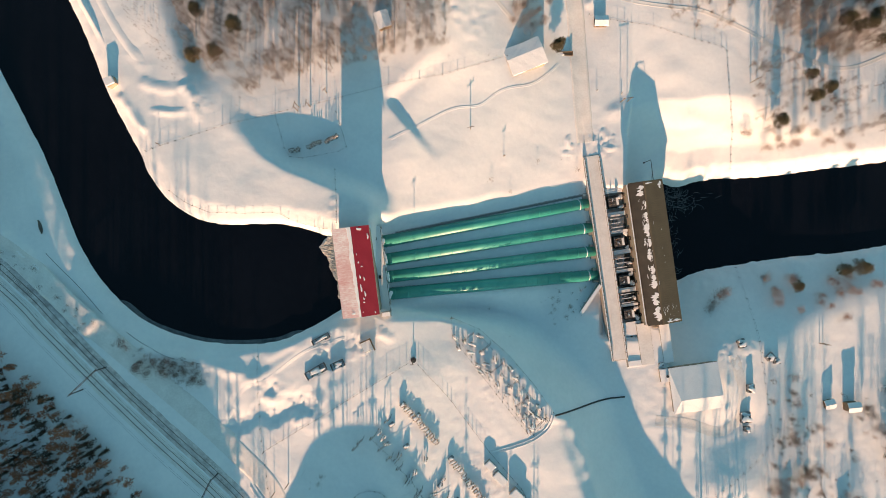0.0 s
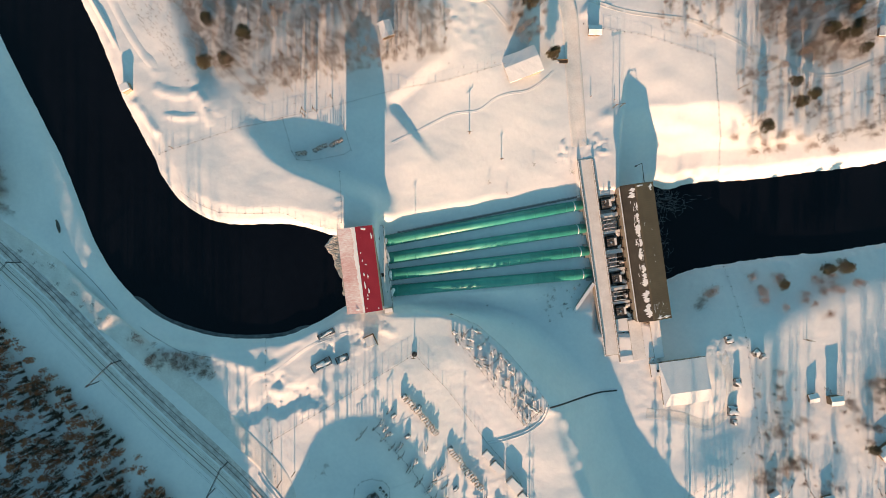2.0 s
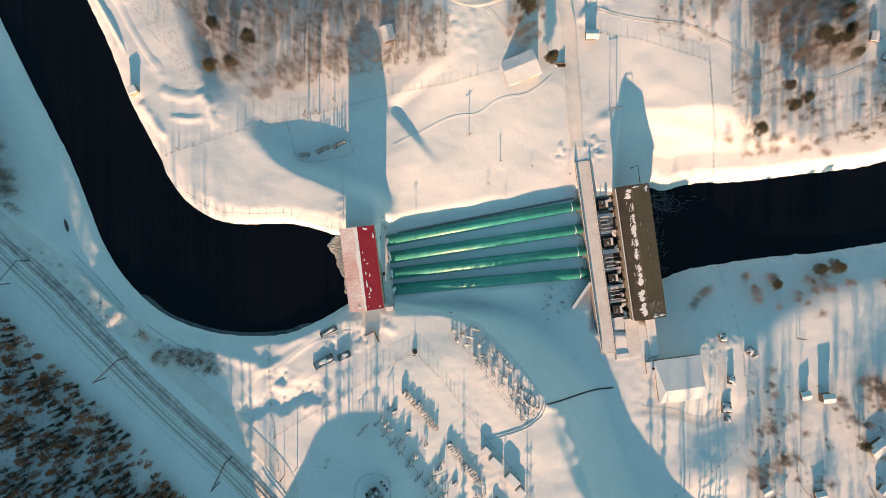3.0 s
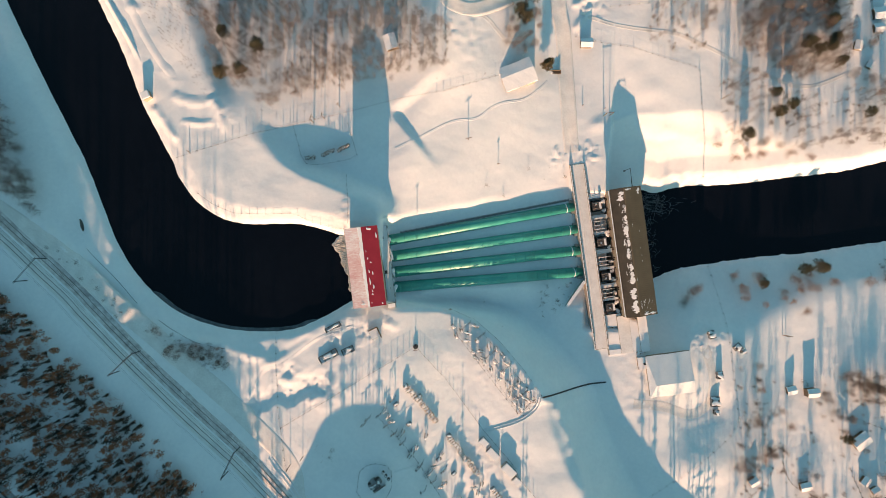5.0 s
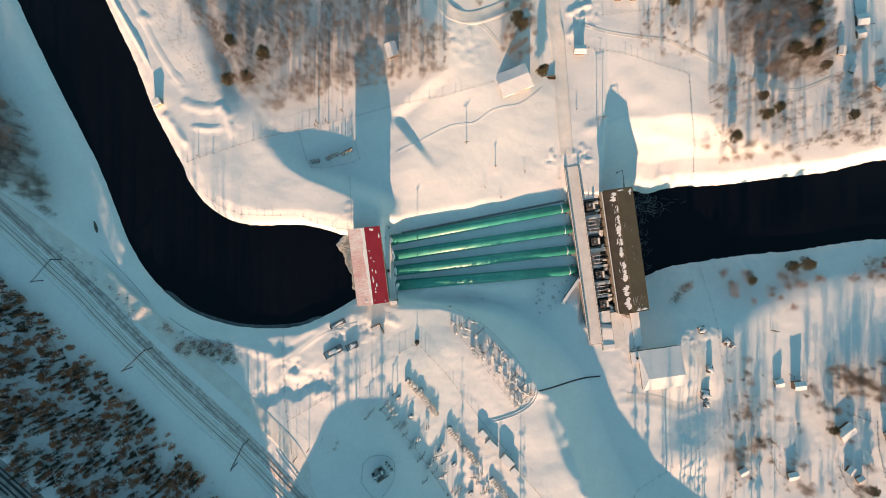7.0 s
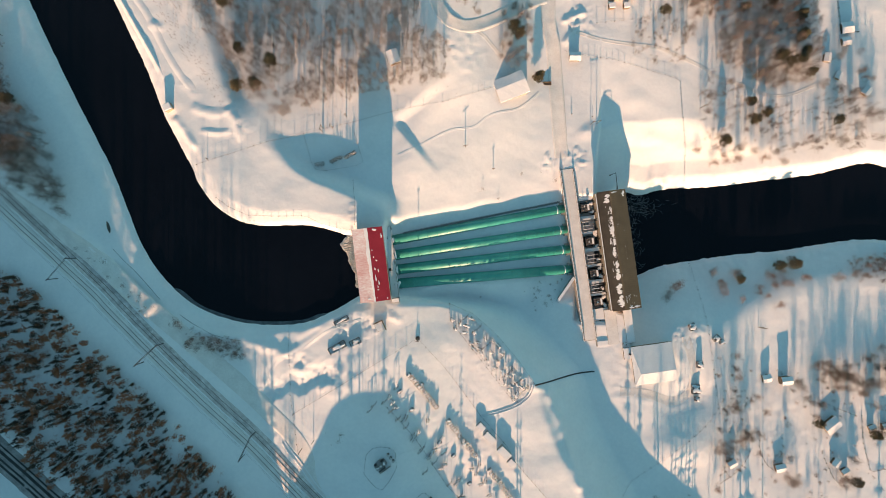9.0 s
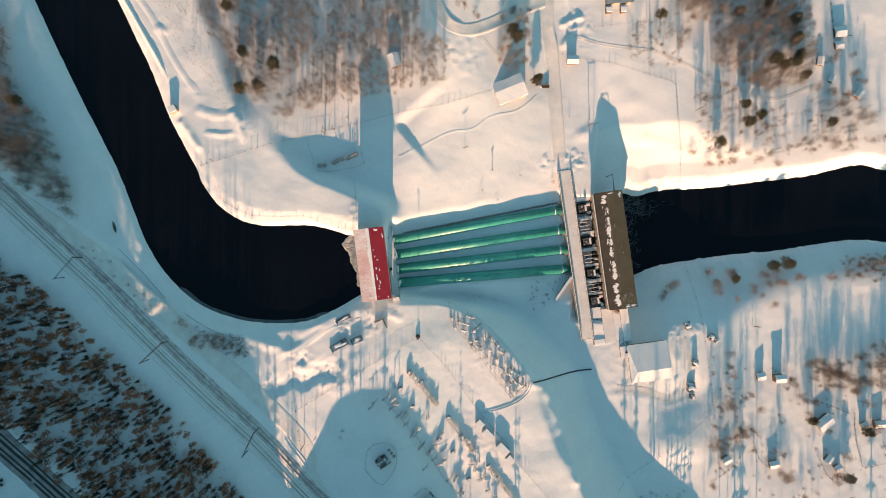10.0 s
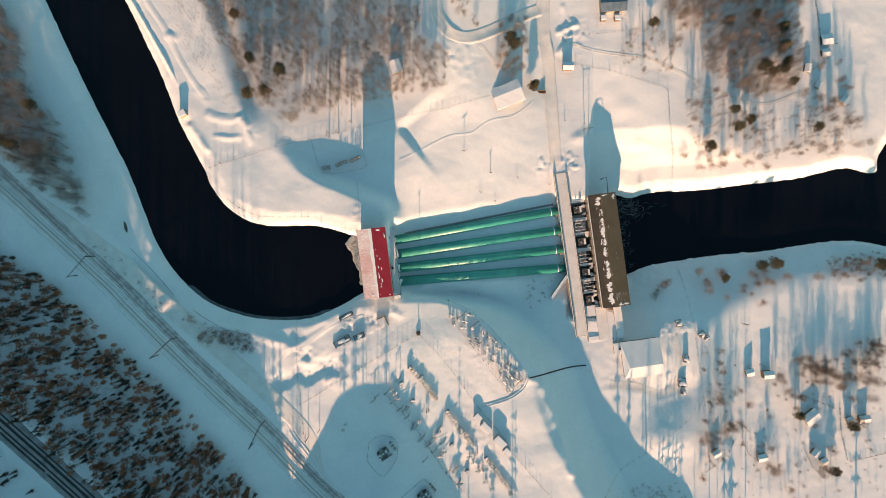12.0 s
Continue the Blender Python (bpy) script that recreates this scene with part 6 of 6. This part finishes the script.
def scatter(outline, gap, seed, keep=1.0, patch=9.0, contrast=0.6):
    """Uneven spots inside an outline, about gap metres apart."""
    rng = np.random.RandomState(seed)
    o = np.array(outline, float)
    (x0, y0), (x1, y1) = o.min(0), o.max(0)
    gx, gy = np.meshgrid(np.arange(x0, x1, gap), np.arange(y0, y1, gap))
    x, y = gx.ravel() + rng.uniform(-.55, .55, gx.size) * gap, gy.ravel() + rng.uniform(-.55, .55, gx.size) * gap
    patchy = waves(x, y, gap * patch, seed + 40)
    ok = (away(x, y, o) < rng.uniform(-1.5, 1.0, x.size)) & (rng.uniform(0, 1, x.size) < keep * np.clip(1 + contrast * patchy, 0.1, 1.4))
    return np.stack([x[ok], y[ok]], -1)


def clear_of(spots, *rows):
    """Leaves out the spots within d metres of a line."""
    for line, d in rows:
        spots = spots[away(spots[:, 0], spots[:, 1], np.array(line, float), closed=False) > d]
    return spots


BIRCHES = [birch_form(i, 5.2 + 0.9 * (i % 3), 2.0, 9, 36, 1.0, 0.024) for i in range(6)]
FULL = [birch_form(80 + i, 6.2 + 0.6 * i, 2.8, 17, 64, 1.1, 0.021) for i in range(4)]
BUSHES = [birch_form(20 + i, 2.0, 1.4, 10, 26, 1.0, 0.016) for i in range(4)]
SCRUB = [birch_form(70 + i, 2.3, 1.7, 16, 44, 1.0, 0.02) for i in range(4)]
SAPLINGS = [birch_form(30 + i, 1.5, 0.4, 5, 8, 0.9) for i in range(3)]
SPRUCES = [spruce_form(40 + i, 4.2 + 1.0 * (i % 4), 1.0 + 0.12 * i, 8, 8) for i in range(5)]
UNDER = [birch_form(90 + i, 1.5, 1.4, 5, 16, 1.2, 0.03) for i in range(4)]
LARCHES = [pine_form(95 + i, 3.6 + 0.4 * i, 0.95, 17, 10, 1.35) for i in range(4)]
YOUNG = [pine_form(45 + i, 4.0 + 0.5 * i, 0.68, 16, 9, 1.3) for i in range(4)]
PINES = [pine_form(50 + i, 6.5, 2.0, 90, 42) for i in range(3)]
TALL = [birch_form(60 + i, 13.0, 2.6, 14, 16, 1.3, 0.03) for i in range(3)] + [spruce_form(66 + i, 14.0, 2.0, 9, 6) for i in range(3)]

WOOD_A = [(-114.0, 124.3), (-103.2, 104.0), (-96.2, 89.3), (-87.9, 76.1), (-84.8, 63.8), (-79.9, 62.4), (-71.3, 54.9), (-63.4, 52.0), (-54.8, 54.9), (-44.0, 58.8), (-32.0, 61.1), (-17.8, 64.1), (2.0, 69.9), (3.0, 84.6), (-12.2, 88.8), (-9.7, 96.8), (-13.8, 123.7)]
WOOD_B = [(110.2, 137.4), (102.0, 118.5), (103.8, 108.4), (110.0, 103.0), (119.0, 103.0), (123.4, 99.8), (122.1, 85.2), (132.7, 76.8), (144.4, 73.4), (159.9, 73.6), (170.0, 79.8), (173.7, 89.7), (172.3, 104.3), (166.9, 139.1)]
WOOD_C = [(113.7, 80.6), (116.5, 49.6), (126.4, 40.3), (191.2, 45.4), (202.3, 55.1), (193.3, 71.3), (168.5, 69.7), (140.5, 66.5)]
WOOD_W = [(-200.9, 116.5), (-186.6, 102.4), (-175.9, 88.2), (-171.7, 59.7), (-159.1, 49.1), (-151.6, 27.8), (-147.2, 11.4), (-158.1, 17.5), (-169.5, 26.0), (-186.0, 40.1), (-200.2, 51.2)]
WOOD_SW = [(-221.6, 23.5), (-184.2, -0.2), (-158.4, -20.8), (-134.9, -41.9), (-113.6, -61.8), (-92.4, -84.2), (-73.4, -110.1), (-134.3, -111.2), (-155.4, -91.3), (-176.6, -72.5), (-221.0, -36.3)]
WOOD_SW_FAR = [(-220.7, -67.9), (-183.4, -86.6), (-162.3, -107.7), (-159.9, -117.1), (-220.2, -117.0)]
LOOP = [(-2.5, 101.7), (3.7, 92.4), (15.9, 90.6)]
ROAD_W = [(75.9, 91.9), (98.0, 89.3), (117.7, 83.4), (140.5, 71.9), (152.8, 69.0), (178.8, 79.1)]

GLADE = [(-48.9, 106.1), (-50.0, 86.5), (-58.4, 71.7), (-69.3, 59.5)]
wood("birch_wood", BIRCHES, clear_of(scatter(WOOD_A, 1.95, 3, 1.0), (GLADE, 2.0), ([(-20.3, 76), (-20.3, 77)], 4.0)), BARK, BARK, "bare birch wood with thin grey-brown twigs", "wood")
wood("mixed_wood", BIRCHES + FULL[:2], clear_of(scatter(WOOD_B, 2.2, 4, 1.0, 9.0, 0.4), (ROAD_W, 2.5)), BARK, BARK, "dense bare broadleaf wood in snow", "wood")
WOOD_D = [(1.0, 123.7), (3.0, 101.0), (8.5, 96.6), (14.2, 96.8), (18.2, 103.9), (20.8, 125.6)]
wood("roadside_wood", BIRCHES + SCRUB, np.concatenate([clear_of(scatter(WOOD_D, 3.0, 61, 0.8), (LOOP, 3.0)), scatter([(23.7, 105.2), (39.4, 105.8), (38.8, 76.2), (24.0, 74.8)], 3.2, 62, 0.8),
                                                       scatter([(81.5, 103.5), (109.1, 107.2), (110.9, 80.6), (84.3, 83.5)], 4.0, 63, 0.6)]), BARK, BARK, "bare trees beside the ploughed road", "wood")
wood("sparse_wood", BIRCHES + BUSHES, clear_of(scatter(WOOD_C, 3.3, 5, 0.75), (ROAD_W, 2.5)), BARK, BARK, "sparse bare birches above the river", "wood")
wood("west_wood", BIRCHES + FULL[:1], scatter(WOOD_W, 1.9, 6, 1.0, 9.0, 0.4), BARK, BARK, "shaded bare wood on the far bank", "wood", (0.8, 1.4))
wood("conifer_wood", SPRUCES[:3] + YOUNG, scatter(WOOD_SW, 2.3, 7, 0.62, 7.0, 1.0), BARK, NEEDLES, "dark young conifer forest in shade", "forest")
wood("larch_wood", LARCHES, scatter(WOOD_SW, 2.3, 17, 0.58, 6.0, 1.2), BARK, RUSTY, "reddish brown young conifers between dark ones", "forest", (0.75, 1.4))
wood("conifer_wood_edge", SPRUCES, scatter(WOOD_SW_FAR, 3.4, 8, 0.7, 7.0, 0.9), BARK, NEEDLES, "young pine forest beyond the road", "forest")
wood("understorey", UNDER, np.concatenate([scatter(WOOD_SW, 2.6, 9, 0.6, 8.0, 1.0), scatter(WOOD_W, 3.0, 19, 0.5, 7.0, 1.2)]), BARK, RUSTY, "reddish brown undergrowth between young pines", "undergrowth", (0.6, 1.2))
# seedlings and dry brush on the open snow
wood("seedlings", SAPLINGS, np.concatenate([scatter([(-126.0, 116.0), (-112.0, 116.0), (-103.7, 101.0), (-94.0, 78.5), (-86.3, 56.1), (-89.0, 56.1), (-98.2, 67.9), (-110.0, 85.9)], 1.15, 21, 0.7),
                                            scatter([(-74.1, 53.3), (-32.8, 59.8), (-35.2, 51.2), (-69.2, 46.0)], 3.0, 22, 0.6),
                                            scatter([(-20.6, 61.1), (21.1, 73.1), (21.1, 66.9), (-19.4, 56.2)], 3.6, 23, 0.5)]),
     BARK, BARK, "thin bare saplings in open snow", "saplings", (0.8, 1.6))
wood("dry_brush", BUSHES + SAPLINGS, np.concatenate([scatter([(13.1, 28.4), (44.7, 35.4), (51.3, 27.4), (47.4, 23.7), (15.2, 18.3)], 4.2, 24, 0.35),
                                                     scatter([(8.9, -18.7), (51.3, -17.7), (51.1, -27.0), (23.0, -31.9)], 3.2, 25, 0.45),
                                                     scatter([(-97.7, -34.9), (-81.6, -36.8), (-78.0, -42.5), (-83.9, -44.9), (-94.6, -40.9)], 0.95, 37, 1.0),
                                                     scatter([(34.0, -12.2), (53.9, -14.7), (53.4, -25.0), (41.2, -27.7)], 1.9, 36, 0.6),
                                                     scatter([(-110.3, -27.9), (-98.2, -33.6), (-81.3, -39.2), (-77.6, -46.6), (-100.1, -39.2)], 1.25, 26, 0.9),
                                                     scatter([(-157.3, 8.5), (-146.1, 2.0), (-123.7, -14.8), (-114.4, -24.1), (-118.2, -26.9), (-146.1, -2.7)], 2.6, 27, 0.5),
                                                     scatter([(84.5, 103.9), (106.4, 101.8), (109.6, 80.6), (84.3, 82.1)], 2.6, 28, 0.6),
                                                     scatter([(127.2, -53.8), (140.8, -54.3), (140.9, -97.6), (120.6, -104.7)], 3.2, 29, 0.6),
                                                     scatter([(144.1, -68.1), (215.8, -57.2), (224.7, -120.1), (141.0, -124.7)], 3.6, 30, 0.35),
                                                     scatter([(149.5, -54.5), (215.7, -43.5), (215.8, -57.2), (168.8, -68.0)], 3.0, 31, 0.6),
                                                     scatter([(81.4, -110.7), (111.7, -109.3), (117.5, -122.9), (78.8, -121.2)], 2.0, 32, 0.8),
                                                     scatter([(185.0, -4.0), (218.0, -1.0), (216.5, -13.4), (191.3, -16.2)], 2.2, 33, 0.7),
                                                     scatter([(-47.7, -70.9), (-36.5, -72.8), (-38.3, -78.4), (-45.8, -80.3)], 2.2, 34, 0.5)]),
     BARK, BARK, "patches of dry brown brush poking through snow", "brush", (0.5, 1.25))
wood("garden_scrub", SCRUB + BUSHES, np.concatenate([scatter([(144.1, -68.1), (215.8, -57.2), (224.7, -120.1), (141.0, -124.7)], 6.2, 51, 0.3),
                                                      scatter([(168.7, -54.4), (215.7, -40.8), (215.8, -57.2), (174.3, -68.0)], 3.2, 52, 0.7),
                                                      scatter([(121.7, -40.5), (132.5, -40.4), (140.4, -97.3), (126.0, -104.7)], 4.0, 53, 0.6),
                                                      scatter([(185.0, -4.0), (218.0, -1.0), (216.5, -13.4), (191.3, -16.2)], 2.4, 54, 0.8),
                                                      scatter([(-109.4, -28.9), (-98.2, -34.5), (-81.3, -40.1), (-77.6, -46.6), (-100.1, -40.1)], 2.2, 55, 0.7),
                                                      scatter([(140.5, 67.8), (191.2, 63.3), (197.5, 47.0), (130.6, 42.2)], 5.5, 56, 0.7)]),
     BARK, BARK, "brown leafless garden bushes and scrub in snow", "scrub", (0.7, 1.5))
# forest added out of view on the southern rise, to cast streaky shade
wood("hill_forest", TALL, np.concatenate([scatter([(-280, -132), (-62, -132), (-55, -172), (-280, -172)], 4.6, 10, 0.9),
                                          scatter([(-48, -134), (-20, -134), (-20, -146), (-48, -146)], 4.5, 11, 0.8),
                                          scatter([(80, -131), (118, -131), (118, -156), (80, -156)], 6.2, 13, 0.85)]),
     BARK, NEEDLES, "tall mixed forest on rising ground, out of view, added to cast shade", "forest", (0.8, 1.25))
wood("old_pines", TALL, np.concatenate([scatter([(-14, -132), (44, -132), (44, -185), (-14, -185)], 15.0, 12, 0.6), scatter([(100, -132), (250, -132), (250, -190), (100, -190)], 15.5, 14, 0.75)]),
     BARK, NEEDLES, "scattered tall trees south of the gardens, out of view, added for streaks of shade", "forest", (1.2, 1.8))


# ---- single trees ----
def tree_thing(form, name, label, crown_mat, category):
    (tv, tf), (cv, cf) = form
    t = thing(name, label, category)
    for nm, v, f, mat in (("trunk", tv, tf, BARK), ("crown", cv, cf, crown_mat)):
        o = new(nm, mesh_of(nm, v, f, mat))
        o.parent = t
    return t


def planted(kinds, spots, group, low, high):
    g = random.Random(len(spots))
    first = {}
    for i, (x, y) in enumerate(spots):
        k = g.randrange(len(kinds))
        m = pose(x, y, height(x, y), 0, 0, g.uniform(0, 360)) 
        s = g.uniform(low, high)
        if k not in first:
            first[k] = tree_thing(*kinds[k])
            first[k]["group"] = group
            first[k].matrix_world = m
            first[k].scale = (s, s, s)
        else:
            c = copy_thing(first[k], m)
            c.scale = (s, s, s)


WEST_PINES = [(-81.9, 63.5), (-74.6, 64.4), (-82.0, 79.0), (-68.9, 73.6), (-88.1, 97.6), (-170.8, 57.6), (-178.0, 41.0), (-182.0, 42.5)]
PINE_KINDS = [(PINES[i], "pine_tree", "dark green-brown pine with a dense uneven crown", PINE_GREEN, "tree") for i in range(3)]
planted(PINE_KINDS, [(138.6, 66.1), (139.9, 57.6), (145.9, 60.9), (126.0, 48.2), (135.8, -14.3), (153.9, -8.2), (160.5, -6.9), (97.4, 104.0), (170.8, -79.4), (196.1, -84.8),
                     (188.1, -106.2), (162.4, 96.2), (153.0, 86.9), (162.5, 85.9), (167.5, 79.8), (161.8, 105.5), (149.6, 111.8), (135.2, 107.9), (179.8, 58.3), (164.3, 89.5), (157.5, 84.6), (30.0, 93.5), (31.8, 90.6), (210.8, -7.4), *WEST_PINES], "pines round the station", 0.95, 1.35)
planted([(PINES[1], "juniper_bush", "dense dark green bush beside the house", PINE_GREEN, "bush")], [(40.6, 72.7), (41.8, 74.3)], "bushes by the house", 0.9, 1.0)
def around(x, y, n):
    """A loose clump of n spots."""
    g = random.Random(int(abs(x * 31 + y * 17)))
    return [(x + g.gauss(0, 1.7), y + g.gauss(0, 1.1)) for _ in range(n)]


VILLAGE_TREES = [(181.6, 87.8), (185.9, 89.7), (189.7, 79.9), (194.7, 77.5), (174.9, 74.9), (178.7, 72.5), (186.1, 71.3), (182.3, 66.4), (186.0, 61.5), (187.2, 55.3), (193.4, 60.3), (195.9, 62.8)]
GARDEN_TREES = [(160.3, -61.7), (175.1, -55.5), (182.6, -56.1), (186.2, -58.6), (194.9, -62.2), (202.2, -62.2), (181.3, -62.2), (170.1, -70.8), (190.0, -64.7), (207.3, -63.4), (209.8, -46.3), (204.7, -53.6), (137.6, -84.8)]
BIRCH_KINDS = [(FULL[i], "birch_tree", "bare birch with a wide crown of fine brown twigs", BARK, "tree") for i in range(4)]
planted(BIRCH_KINDS, [(26.3, 89.0), (28.4, 85.6), (30.3, 82.2), (33.6, 84.7), (35.5, 80.5), (32.5, 97.8), (36.4, 92.0), (27.7, 79.3), (25.1, 84.0), (30.0, 101.5), (118.3, 60.4), (117.3, 66.8), (132.4, 71.7), (128.0, 73.9),
                      (124.1, 50.0), (133.3, 45.0), (140.7, 43.8), (150.4, 43.4), (160.0, 46.7), (171.1, 45.4), (180.8, 48.3), (187.7, 49.7), (197.5, 49.8), (204.4, 51.2), (106.4, 93.7), (109.1, 96.4),
                      (123.2, -80.6), (168.8, -76.2), (185.3, -95.2), (208.0, -50.4), (202.5, -54.5), (175.6, -55.8), (179.7, -57.1), (183.9, -58.5), (194.2, -70.9), (205.3, -70.9), (140.4, -82.5), (164.7, -68.0)] + [p for x, y, n in ((*(170.4, -53.1), 3), (*(179.7, -57.1), 4), (*(190.0, -61.4), 3), (*(206.6, -44.7), 3), (*(130.4, -72.0), 2), (*(137.7, -83.8), 3), (*(124.6, -88.1), 3), (*(196.8, -83.8), 3), (*(181.2, -105.5), 3), (*(157.9, -103.4), 2), (*(140.3, -67.6), 2)) for p in around(x, y, n)] + [p for x, y in VILLAGE_TREES for p in around(x, y, 2)] + [p for x, y in GARDEN_TREES for p in around(x, y, 3)], "single birches", 0.7, 1.2)
RED_KINDS = [(SCRUB[i], "willow_bush", "leafless reddish brown willow bush in the snow", WILLOW, "bush") for i in range(4)]
planted(RED_KINDS, [(101.1, -22.5), (102.6, -20.3), (107.0, -16.7), (105.3, -18.2), (123.3, -11.3), (127.4, -17.2), (128.2, -20.4), (127.1, -15.1), (134.2, -10.8), (136.6, -23.1), (144.3, -17.7), (148.9, -11.9), (151.1, -13.0), (151.1, -16.9),
                    (155.8, -15.1), (158.5, -16.2), (144.8, -20.4), (153.8, -25.7), (134.8, -11.6), (148.4, -21.7), (165.1, -13.1), (155.5, -11.0), (180.3, -13.0), (188.6, -10.8), (194.8, -8.0), (204.5, -6.6), (213.7, -5.2),
                    (134.5, -87.1), (122.7, -90.2), (131.8, -70.2), (131.7, -48.4), (133.0, -58.1), (146.1, -74.2), (156.6, -103.7), (160.4, -106.2), (167.9, -114.8), (182.5, -104.9), (122.8, -108.2), (127.5, 41.9), (128.6, 39.3), (134.1, 40.1), (146.2, 40.8), (155.6, 39.4), (123.1, 38.6), (114.9, 43.9)], "willow bushes on the banks", 1.2, 2.1)
